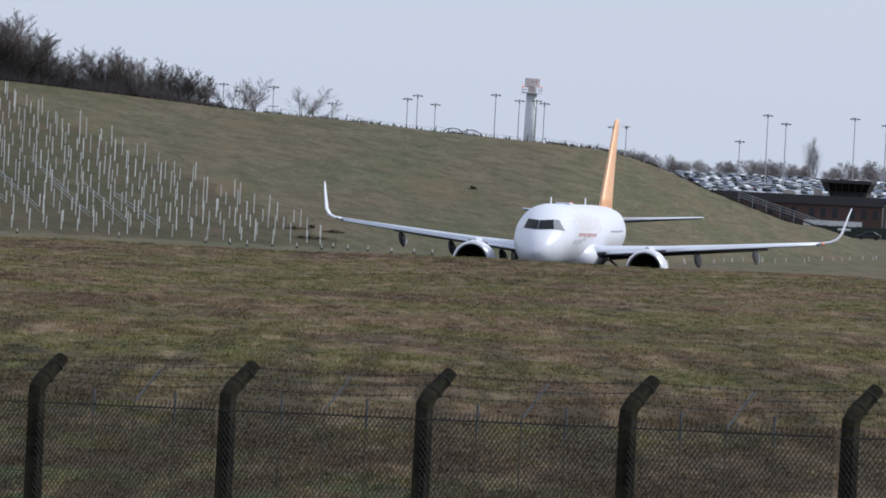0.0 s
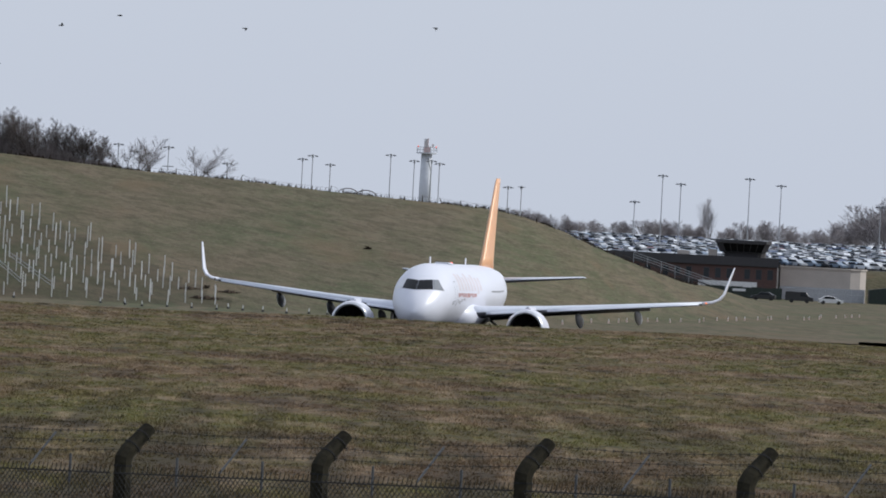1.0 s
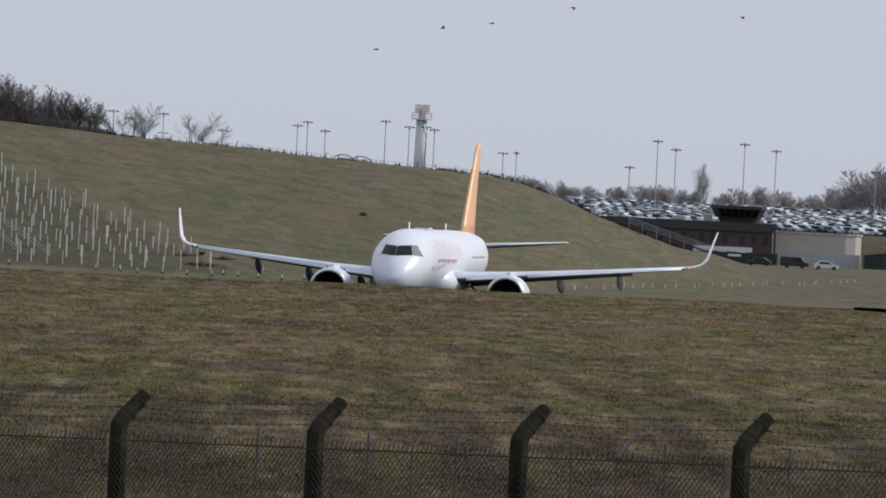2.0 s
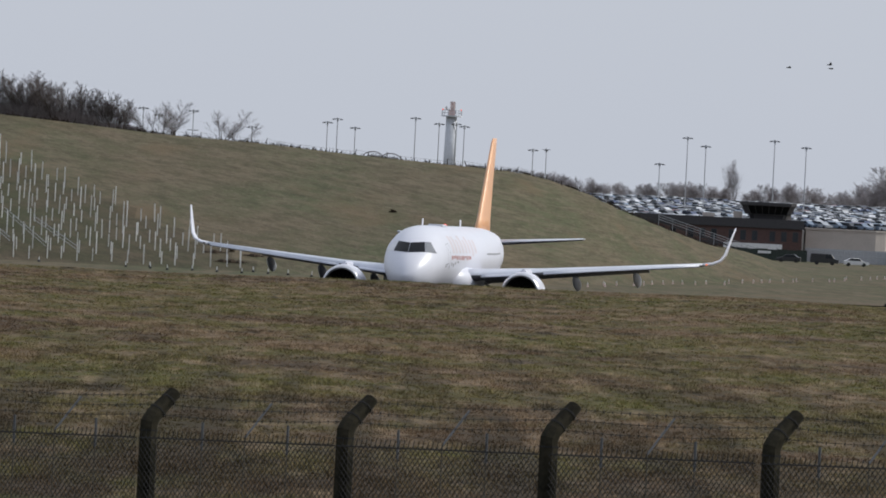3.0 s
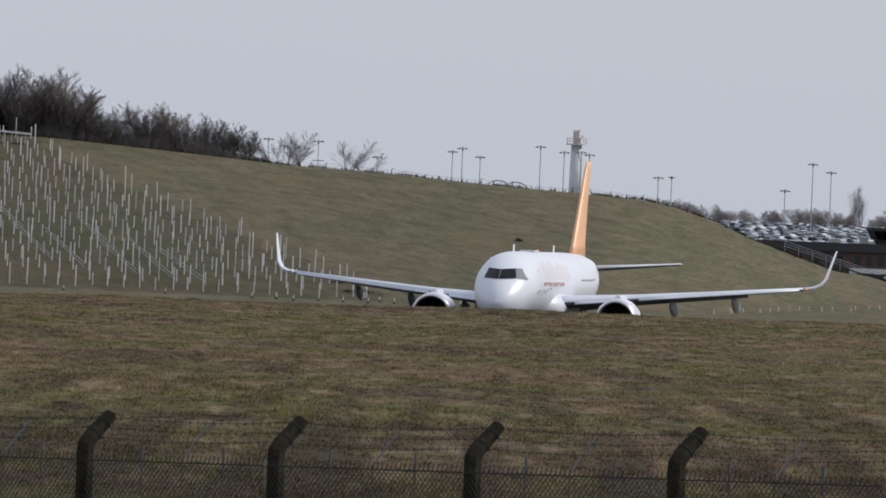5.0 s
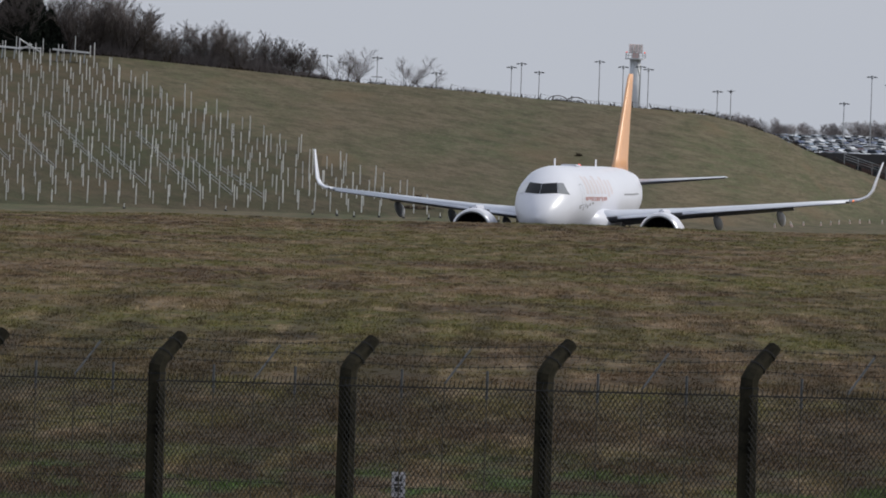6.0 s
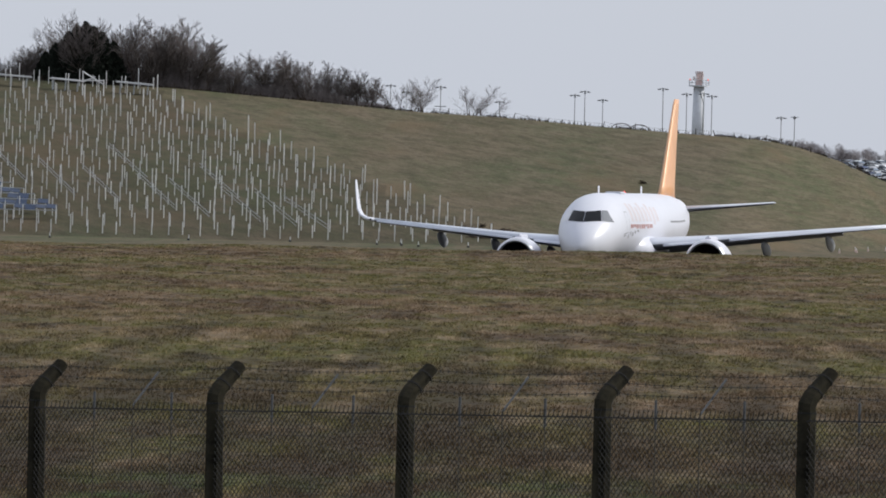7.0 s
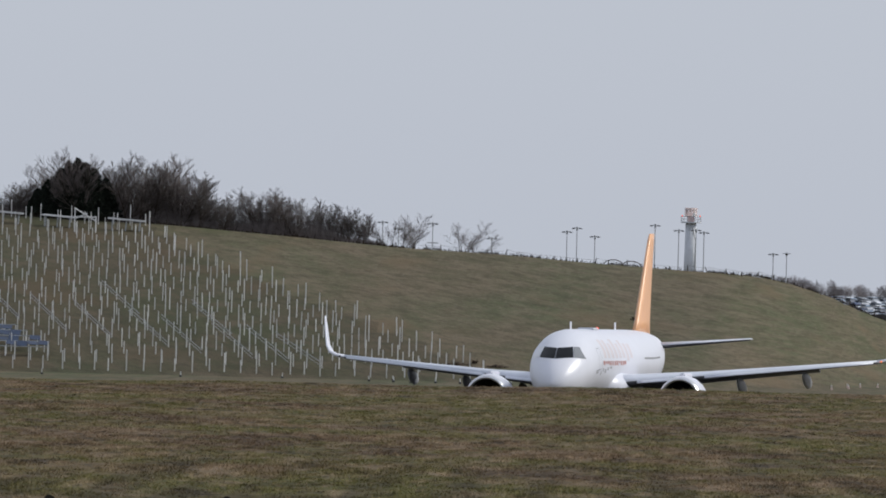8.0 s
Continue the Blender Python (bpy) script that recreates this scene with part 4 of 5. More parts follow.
    from_arrays("crown", verts, faces, M_CONIFER, ev)


build_trees()


# ---- solar field on the bund: piles, rails, first panels ----
def on_bund(x, k):
    y = BUND_FOOT + k * (BUND_TOP - BUND_FOOT)
    return x, y, zg(x, y)


def right_edge(k):
    return float(np.interp(k, SOLAR_K, SOLAR_X))


def build_solar():
    rnd = random.Random(9)
    sources = []
    for h in (1.8, 1.2, 2.15):
        p = thing("pile", "galvanised steel pile driven into the grassy slope", "pile", group="piles of the solar field")
        bm = bmesh.new()
        box(bm, -0.04, 0.04, -0.05, -0.038, -0.4, h, 0.003)
        box(bm, -0.04, 0.04, 0.038, 0.05, -0.4, h, 0.003)
        box(bm, -0.008, 0.008, -0.038, 0.038, -0.4, h)
        part("column", bm, M_PILE, p)
        bm = bmesh.new()
        box(bm, -0.05, 0.05, -0.06, 0.06, h, h + 0.02, 0.004)
        part("cap_plate", bm, M_GALV, p)
        sources.append((p, h))
    used, spots = set(), []
    rows = 22
    for r in range(rows):
        k = 0.02 + r / (rows - 1) * 0.96
        x = right_edge(k) + ((r * 0.618 + 0.12 * math.sin(r * 2.3)) % 1.0) * 1.55 - 0.9
        n = r
        while x > -84:
            spots.append((r, x + rnd.gauss(0, 0.12), k + rnd.gauss(0, 0.004), n % 2))
            x -= 1.55
            n += 1
    spots.sort(key=lambda s: -s[1])
    near, rest = spots[:300], spots[300:]
    for r, x, k, n in near:
        src, h = sources[(2 if rnd.random() < 0.35 else 0) if n == 0 else 1]
        px, py, pz = on_bund(x, k)
        m = pose(px, py, pz, rnd.gauss(0, 0.7), rnd.gauss(0, 0.7), rnd.uniform(-20, 20))
        if src not in used:
            used.add(src)
            src.matrix_basis = m
        else:
            copy_thing(src, m)
    bm = bmesh.new()
    for r, x, k, n in rest:
        px, py, pz = on_bund(x, k)
        box(bm, px - 0.04, px + 0.04, py - 0.05, py + 0.05, pz - 0.3, pz + (1.8 if n == 0 else 1.25))
    tagged(part("far_piles", bm, M_PILE), "more galvanised piles up the grassy slope", "piles", kind="stuff")
    # rails already laid across some piles
    for x, k in ((-62, 0.42), (-57, 0.36), (-52.5, 0.33), (-50.5, 0.46), (-47, 0.30), (-43.5, 0.26), (-41, 0.36), (-38.5, 0.24), (-35, 0.22), (-32, 0.18), (-66, 0.50), (-68, 0.60)):
        a, b = Vector(on_bund(x, k)), Vector(on_bund(x + 4.8, max(0.02, k - 0.19)))
        bm = bmesh.new()
        rod(bm, a + Vector((0, 0, 1.5)), b + Vector((0, 0, 1.35)), 0.034, n=5)
        rod(bm, a + Vector((0, 0.9, 1.15)), b + Vector((0, 0.9, 1.0)), 0.03, n=5)
        tagged(part("mounting_rail", bm, M_MAST), "pair of galvanised mounting rails on piles", "rail", "rails of the solar field")
    # panel tables
    for r in range(12):
        k = 0.09 + r * 0.030
        x1 = -53.5 - r * 1.25
        x0 = -82.0
        pt = thing("panel_table", "row of dark blue solar panels on rails", "solar panel", group="solar tables")
        x = x0
        while x < x1:
            px, py, pz = on_bund(x, k)
            if rnd.random() < 0.22:
                x += 1.04
                continue
            bm = bmesh.new()
            box(bm, -0.5, 0.5, -0.5, 0.5, -0.02, 0.02, 0.006)
            pan = part("panel", bm, M_PANEL, pt)
            pan.matrix_basis = pose(px, py, pz + 1.15 + rnd.gauss(0, 0.05), 22 + rnd.gauss(0, 5), 4, 0)
            x += 1.04
        for dy, dz in ((-0.5, 0.85), (0.5, 1.35)):
            a, b = Vector(on_bund(x0, k)), Vector(on_bund(x1, k))
            bm = bmesh.new()
            rod(bm, a + Vector((0, dy, dz)), b + Vector((0, dy, dz)), 0.04, n=5)
            part("rail", bm, M_GALV, pt)
            for q in range(8):
                px, py, pz = on_bund(x0 + (x1 - x0) * q / 7, k)
                bm = bmesh.new()
                box(bm, px - 0.05, px + 0.05, py + dy - 0.04, py + dy + 0.04, pz - 0.6, pz + dz - 0.03)
                part("leg", bm, M_PILE, pt)
    # long pale sheet bundles and a frame left at the top
    for x, w in ((-63.5, 4.0), (-57.8, 3.2), (-50.6, 3.6)):
        px, py, pz = on_bund(x, 0.93)
        rb = thing("rail_bundle", "pale bundle of rails stacked on trestles", "rails", group="bundles at the top")
        rb.matrix_basis = pose(px, py, pz + 0.15, 0, 4, 0)
        for q in range(5):
            bm = bmesh.new()
            box(bm, -w / 2 + rnd.uniform(-0.2, 0.2), w / 2 + rnd.uniform(-0.2, 0.2), -0.5 + q * 0.2, -0.32 + q * 0.2, 0.9, rnd.uniform(1.02, 1.12), 0.02)
            part("rail", bm, M_BAND, rb)
        for q in (-0.4, 0, 0.4):
            bm = bmesh.new()
            box(bm, q * w - 0.06, q * w + 0.06, -0.4, 0.4, -0.5, 0.88)
            part("trestle", bm, M_GALV, rb)
    px, py, pz = on_bund(-54.9, 0.90)
    fr = thing("braced_frame", "pale braced steel frame standing on the slope", "frame", (px, py, pz))
    for a, b in (((-0.9, 0, -0.2), (-0.9, 0, 2.6)), ((1.3, 0, -0.2), (1.3, 0, 1.7)), ((-0.9, 0, 2.5), (1.3, 0, 1.2)), ((-0.9, 0, 1.6), (1.3, 0, 1.6)), ((-0.9, 0, 1.4), (0.4, 0, 2.0))):
        bm = bmesh.new()
        rod(bm, a, b, 0.07, n=6)
        part("bar", bm, M_BAND, fr)


build_solar()


# ---- small things along the ridge and the dip ----
def build_ridge_fence():
    """Low stock fence and brambles along the crest of the bund."""
    f = thing("stock_fence", "low leaning wire fence along the ridge", "fence")
    rnd = random.Random(2)
    u = -66.0
    while u < 36:
        x, y, z = ridge_place(u)
        bm = bmesh.new()
        lean = rnd.gauss(0, 0.16)
        h = rnd.uniform(0.35, 0.65)
        rod(bm, (x, y, z - 0.2), (x + lean, y, z + h), 0.055, 0.04, n=5)
        part("stake", bm, M_BARK, f)
        u += rnd.uniform(1.2, 2.4)
        x2, y2, z2 = ridge_place(u)
        bm = bmesh.new()
        rod(bm, (x + lean, y, z + h * 0.9), (x2, y2, z2 + 0.35), 0.014, n=4)
        part("wire", bm, M_BARK, f)
    # hoops of two culvert frames
    for cx in (0.6, 2.5):
        bm = bmesh.new()
        z = zg(cx, 1053)
        pts = [Vector((cx + 1.0 * math.cos(math.pi * i / 12), 1053, z + 0.55 * math.sin(math.pi * i / 12))) for i in range(13)]
        for p, q in zip(pts, pts[1:]):
            rod(bm, p, q, 0.05, n=5)
        tagged(part("hoop", bm, M_BARK), "dark bent hoop standing on the ridge", "hoop", "hoops on the ridge")
    verts, faces = [], []
    for _ in range(5200):
        u = rnd.uniform(-70, 38)
        if rnd.random() > 0.25 + 0.75 * (math.sin(u * 0.9) * math.sin(u * 0.37 + 1) > 0.1):
            continue
        x, y, z = ridge_place(u)
        y += rnd.uniform(0, 2)
        k0 = len(verts)
        h, a = rnd.uniform(0.12, 0.42), rnd.uniform(0, math.pi)
        dx = math.cos(a) * 0.05
        verts += [(x - dx, y, z - 0.05), (x + dx, y, z - 0.05), (x + rnd.gauss(0, 0.15), y, z + h)]
        faces.append((k0, k0 + 1, k0 + 2))
    tagged(from_arrays("brambles", verts, faces, M_BARK), "dry brambles along the ridge", "brambles", kind="stuff")
    # dark bush on the slope and torn earth
    for i, (x, y, s) in enumerate(((2.83, 997, 0.15), (-12.6, 958, 0.15))):
        z = zg(x, y)
        b = thing("slope_bush", "small dark scrubby bush on the slope", "bush", (x, y, z))
        verts, faces = [], []
        for _ in range(160):
            c = Vector((rnd.gauss(0, s), rnd.gauss(0, s * 0.6), abs(rnd.gauss(0, s * 0.9))))
            k0 = len(verts)
            for _ in range(3):
                verts.append(tuple(c + Vector((rnd.gauss(0, 0.06), rnd.gauss(0, 0.06), rnd.gauss(0, 0.06)))))
            faces.append((k0, k0 + 1, k0 + 2))
        from_arrays("twigs", verts, faces, M_EARTH, b)["kind"] = "stuff"


build_ridge_fence()


def build_markers():
    src = thing("edge_marker", "small white edge stake with dark foot", "marker", group="edge markers")
    bm = bmesh.new()
    rod(bm, (0, 0, 0.0), (0, 0, 0.18), 0.14, 0.10, n=8)
    part("foot", bm, M_BLACK, src)
    bm = bmesh.new()
    rod(bm, (0, 0, 0.16), (0, 0, 0.52), 0.045, 0.035, n=8)
    part("stake", bm, M_BAND, src)
    cone = thing("edge_light", "low red and white edge light", "marker", group="edge lights")
    bm = bmesh.new()
    rod(bm, (0, 0, 0.0), (0, 0, 0.24), 0.10, 0.05, n=8)
    part("base", bm, M_ANTENNA, cone)
    bm = bmesh.new()
    rod(bm, (0, 0, 0.24), (0, 0, 0.42), 0.04, 0.05, n=8)
    part("lamp", bm, M_BAND, cone)
    rnd = random.Random(6)
    spots = [(-52.1, 920), (-39.6, 928), (-30.5, 940), (-20.0, 940), (-10.2, 940)]
    x = -22.0
    while x < 10:
        spots.append((x, 926 + rnd.uniform(-9, 6)))
        x += rnd.uniform(1.4, 2.6)
    for i, (x, y) in enumerate(spots):
        m = pose(x, y, zg(x, y), rnd.gauss(0, 2), rnd.gauss(0, 2), 0)
        if i == 0:
            src.matrix_basis = m
        else:
            copy_thing(src, m)
    n = 30
    for i in range(n):
        k = i / (n - 1)
        x = float(np.interp(k, [0, 0.35, 0.72, 1], [21.9, 36.3, 55.0, 71.8]))
        y = float(np.interp(k, [0, 0.35, 0.72, 1], [975, 1085, 1225, 1375]))
        x, y = x + rnd.gauss(0, 0.3), y - 8 + rnd.gauss(0, 6)
        m = pose(x, y, zg(x, y), rnd.gauss(0, 4), rnd.gauss(0, 4), 0)
        if i == 0:
            cone.matrix_basis = m
        else:
            copy_thing(cone, m)


build_markers()


def build_clods():
    """Low ragged banks of turned earth and a few dark ruts in the grass."""
    rnd = random.Random(31)
    for x, y, length, high in ((-16.3, 408, 3.8, 0.10), (-28.2, 518, 3.4, 0.12), (-12.5, 951, 3.4, 0.35), (-10.4, 956, 2.4, 0.3), (-14.2, 957, 2.6, 0.28), (-50.5, 516, 2.5, 0.18),
                               (-66.5, 938, 3.5, 0.5), (-64, 936, 2.2, 0.4), (6.5, 330, 2.2, 0.06), (-6.0, 300, 2.0, 0.05), (11.0, 452, 3.0, 0.08)):
        bm = bmesh.new()
        rings = []
        n = 14
        for i in range(n + 1):
            k = i / n
            r = math.sin(math.pi * min(max(k, 0.03), 0.97)) ** 0.7 * rnd.uniform(0.55, 1.2)
            px = x + (k - 0.5) * length
            py = y + rnd.gauss(0, 0.15)
            z = zg(px, py)
            rings.append([Vector((px, py + math.cos(a) * r * high * 2.5, z - 0.04 + max(0, math.sin(a)) * r * high + rnd.gauss(0, 0.01))) for a in (2 * math.pi * j / 8 for j in range(8))])
        loft(bm, rings)
        tagged(part("earth_bank", bm, M_EARTH), "low ragged bank of dark turned earth", "earth", "earth banks")


build_clods()


# ---- airport building, retaining wall and vehicles beyond the bund ----
def build_terminal():
    Y = 1850.0
    x0, x1, top = 44.0, 81.5, 4.7
    b = thing("brick_building", "low dark brick airfield building with black fascia", "building", (0, 0, 0))
    bm = bmesh.new()
    box(bm, x0, x1, Y, Y + 14, LOW - 0.3, 3.0, 0.05)
    part("wall", bm, M_BRICK, b, "dark red brick wall")
    bm = bmesh.new()
    box(bm, x0 - 0.3, x1 + 0.3, Y - 0.4, Y + 14.4, 3.0, top, 0.08)
    part("fascia", bm, M_FASCIA, b, "black roof fascia")
    i = 0
    x = x0 + 1.0
    while x < x1 - 1.2:
        w = new("window")
        w.parent = b
        bm = bmesh.new()
        box(bm, x, x + 1.1, Y - 0.06, Y - 0.01, 0.6, 2.5, 0.03)
        part("frame", bm, M_FASCIA, w)
        bm = bmesh.new()
        box(bm, x + 0.1, x + 1.0, Y - 0.09, Y - 0.065, 0.72, 2.38, 0.01)
        part("pane", bm, M_CARGLASS, w)
        i += 1
        x += 2.15 if i % 3 else 3.3
    bm = bmesh.new()
    box(bm, 66.9, 77.8, Y - 1.5, Y - 0.12, -1.2, 0.1, 0.05)
    part("canopy", bm, M_BAND, b, "white entrance canopy")
    bm = bmesh.new()
    box(bm, 45.0, 66.0, Y - 0.35, Y - 0.1, -1.2, 0.3, 0.04)
    part("side_panel", bm, M_FASCIA, b)
    for x in (67.2, 72.0, 77.4):
        bm = bmesh.new()
        rod(bm, (x, Y - 1.35, LOW - 0.2), (x, Y - 1.35, -1.2), 0.09, n=8)
        part("pillar", bm, M_BAND, b)
    # dark control cab on the roof, wider at the top
    c = thing("control_cab", "black glazed control cab flaring outwards on the roof", "control room", (75.1, Y + 4, top))
    bm = bmesh.new()
    rings = []
    for z, w, d in ((0.0, 3.3, 2.4), (0.8, 3.5, 2.6), (0.85, 4.2, 3.1), (2.5, 5.0, 3.8), (2.52, 5.2, 4.0), (3.1, 5.2, 4.0), (3.12, 4.7, 3.6)):
        rings.append([Vector((sx * w, sy * d, z)) for sx, sy in ((-1, -0.6), (-0.8, -1), (0.8, -1), (1, -0.6), (1, 0.6), (0.8, 1), (-0.8, 1), (-1, 0.6))])
    loft(bm, rings)
    part("cab_body", bm, M_FASCIA, c)
    for k in range(6):
        a, e = -3.3 + k * 1.12, -3.3 + k * 1.12 + 1.0
        bm = bmesh.new()
        vs = [bm.verts.new(p) for p in ((a * 1.0, -3.17, 0.95), (e * 1.0, -3.17, 0.95), (e * 1.18, -3.82, 2.4), (a * 1.18, -3.82, 2.4))]
        bm.faces.new(vs)
        bmesh.ops.solidify(bm, geom=bm.faces[:], thickness=0.03)
        part("pane", bm, M_GLASSDARK, c)
    bm = bmesh.new()
    rod(bm, (-1, 0, 3.1), (-1, 0, 5.4), 0.05, n=6)
    rod(bm, (0.8, 0, 3.1), (0.8, 0, 4.6), 0.04, n=6)
    part("aerial", bm, M_MAST, c)
    # roof plant
    for x, w, h in ((69.5, 1.6, 1.2), (64.0, 2.2, 0.7), (78.8, 1.2, 1.0)):
        bm = bmesh.new()
        box(bm, x - w / 2, x + w / 2, Y + 3, Y + 5, top, top + h, 0.05)
        tagged(part("roof_unit", bm, M_BEIGE), "small pale plant unit on the roof", "roof unit", "roof units")
    # dark screen fence in front
    f = thing("screen_fence", "dark green sheeted screen fence before the building", "fence")
    for k in range(8):
        bm = bmesh.new()
        xa = 66.5 + k * 1.85
        box(bm, xa, xa + 1.8, Y - 30.05, Y - 29.95, LOW, LOW + 2.0 + 0.1 * (k % 2), 0.02)
        part("sheet", bm, M_HEDGE, f)
        bm = bmesh.new()
        rod(bm, (xa, Y - 29.9, LOW - 0.2), (xa, Y - 29.9, LOW + 2.3), 0.05, n=6)
        part("post", bm, M_FASCIA, f)
    bm = bmesh.new()
    box(bm, 72.2, 74.6, Y - 30.12, Y - 30.06, LOW + 1.25, LOW + 1.7, 0.01)
    part("notice", bm, M_BAND, f, "pale notice on the screen")
    # outdoor stair rails running down past the bund
    s = thing("ramp_railing", "pale steel railing of a sloping ramp", "railing")
    a, e = Vector((54.3, Y - 14, 3.7)), Vector((75.0, Y - 14, -2.4))
    n = 9
    for k in range(n):
        p = a.lerp(e, k / (n - 1))
        bm = bmesh.new()
        rod(bm, (p.x, p.y, LOW - 0.1), (p.x, p.y, p.z + 0.9), 0.05, n=6)
        part("post", bm, M_GALV, s)
    for dz in (0.0, 0.45, 0.9):
        bm = bmesh.new()
        rod(bm, a + Vector((0, 0, dz)), e + Vector((0, 0, dz)), 0.045, n=6)
        part("rail", bm, M_GALV, s)
    bm = bmesh.new()
    loft(bm, [[Vector((p.x, p.y + dy, p.z + dz)) for dy, dz in ((0.1, -0.2), (1.8, -0.2), (1.8, -0.5), (0.1, -0.5))] for p in (a, e)])
    part("ramp", bm, M_FASCIA, s)
    # beige tank-like wall
    w = thing("beige_hall", "windowless beige clad hall with a rounded end", "building")
    bm = bmesh.new()
    loft(bm, [[Vector((x, y, z)) for x, y in ((82.4, Y + 24), (82.4, Y + 6), (95.5, Y + 6), (97.4, Y + 7.0), (98.6, Y + 9.5), (98.6, Y + 24))] for z in (LOW - 0.3, 3.2)])
    part("wall", bm, M_BEIGE, w, "beige cladding")
    bm = bmesh.new()
    loft(bm, [[Vector((x, y, z)) for x, y in ((82.2, Y + 24.2), (82.2, Y + 5.8), (95.6, Y + 5.8), (97.6, Y + 6.9), (98.8, Y + 9.4), (98.8, Y + 24.2))] for z in (3.2, 3.5)])
    part("eaves", bm, M_BEIGE, w)
    bm = bmesh.new()
    box(bm, 82.4, 98.3, Y + 5.7, Y + 5.95, LOW, -0.3, 0.03)
    part("plinth", bm, M_MAST, w, "grey plinth")
    sh = thing("storage_shed", "dark green storage shed", "shed", (104.5, Y + 2, LOW))
    bm = bmesh.new()
    loft(bm, [[Vector((x, y, z)) for x, z in ((-5.5, -0.2), (5.5, -0.2), (5.5, 2.6), (0, 3.4), (-5.5, 2.6))] for y in (0, 6)])
    part("shell", bm, M_HEDGE, sh)
    bm = bmesh.new()
    box(bm, -2, 2, -0.06, -0.005, 0, 2.2, 0.02)
    part("door", bm, M_FASCIA, sh)
    # railing along the foot of the beige hall
    r = thing("hall_railing", "thin grey railing before the beige hall", "railing")
    for k in range(14):
        bm = bmesh.new()
        x = 82.0 + k * 1.2
        rod(bm, (x, Y - 5, LOW - 0.1), (x, Y - 5, LOW + 2.4), 0.05, n=5)
        part("post", bm, M_MAST, r)
    for dz in (1.4, 2.3):
        bm = bmesh.new()
        rod(bm, (82.0, Y - 5, LOW + dz), (97.6, Y - 5, LOW + dz), 0.05, n=5)
        part("rail", bm, M_MAST, r)


build_terminal()


def car_profile(kind):
    if kind == "van":
        body = [(-2.5, 0.35), (2.5, 0.35), (2.5, 0.95), (1.75, 1.15), (1.15, 1.95), (-2.42, 1.98), (-2.5, 1.0)]
        return body, [(1.60, 1.15), (1.05, 1.82), (0.2, 1.82), (0.2, 1.15)]
    body = [(-2.15, 0.3), (2.15, 0.3), (2.2, 0.7), (1.1, 0.93), (0.45, 1.42), (-1.0, 1.45), (-1.75, 0.98), (-2.18, 0.92)]
    return body, [(0.95, 0.95), (0.42, 1.36), (-0.98, 1.39), (-1.6, 0.97)]


def build_car(kind, paint, label, group=""):
    c = thing("van" if kind == "van" else "car", label, "van" if kind == "van" else "car", group=group)
    body, glass = car_profile(kind)
    w = 0.95 if kind == "van" else 0.86
    bm = bmesh.new()
    rings = []
    for x, k in ((-w, 0.9), (-w + 0.12, 1.0), (w - 0.12, 1.0), (w, 0.9)):
        rings.append([Vector((x, y * (0.985 if abs(k - 0.9) < 0.01 else 1), 0.3 + (z - 0.3) * (0.94 if k < 1 else 1))) for y, z in body])
    loft(bm, rings)
    part("body", bm, paint, c)
    bm = bmesh.new()
    loft(bm, [[Vector((x, y, z)) for y, z in glass] for x in (-w - 0.01, w + 0.01)])
    part("side_glass", bm, M_CARGLASS, c)
    f, r = glass[0], glass[1]
    for (ya, za), (yb, zb), sgn in ((glass[0], glass[1], 1), (glass[3], glass[2], -1)):
        bm = bmesh.new()
        off = 0.06 * sgn
        vs = [bm.verts.new(p) for p in ((-w + 0.16, ya + off, za + 0.03), (w - 0.16, ya + off, za + 0.03), (w - 0.2, yb + off, zb + 0.02), (-w + 0.2, yb + off, zb + 0.02))]
        bm.faces.new(vs)
        bmesh.ops.solidify(bm, geom=bm.faces[:], thickness=0.02)
        part("windscreen", bm, M_CARGLASS, c)
    for x in (-w + 0.1, w - 0.1):
        for y in (-1.35, 1.35):
            bm = bmesh.new()
            rod(bm, (x - 0.11, y, 0.32), (x + 0.11, y, 0.32), 0.32, n=12)
            part("wheel", bm, M_TYRE, c)
    return c


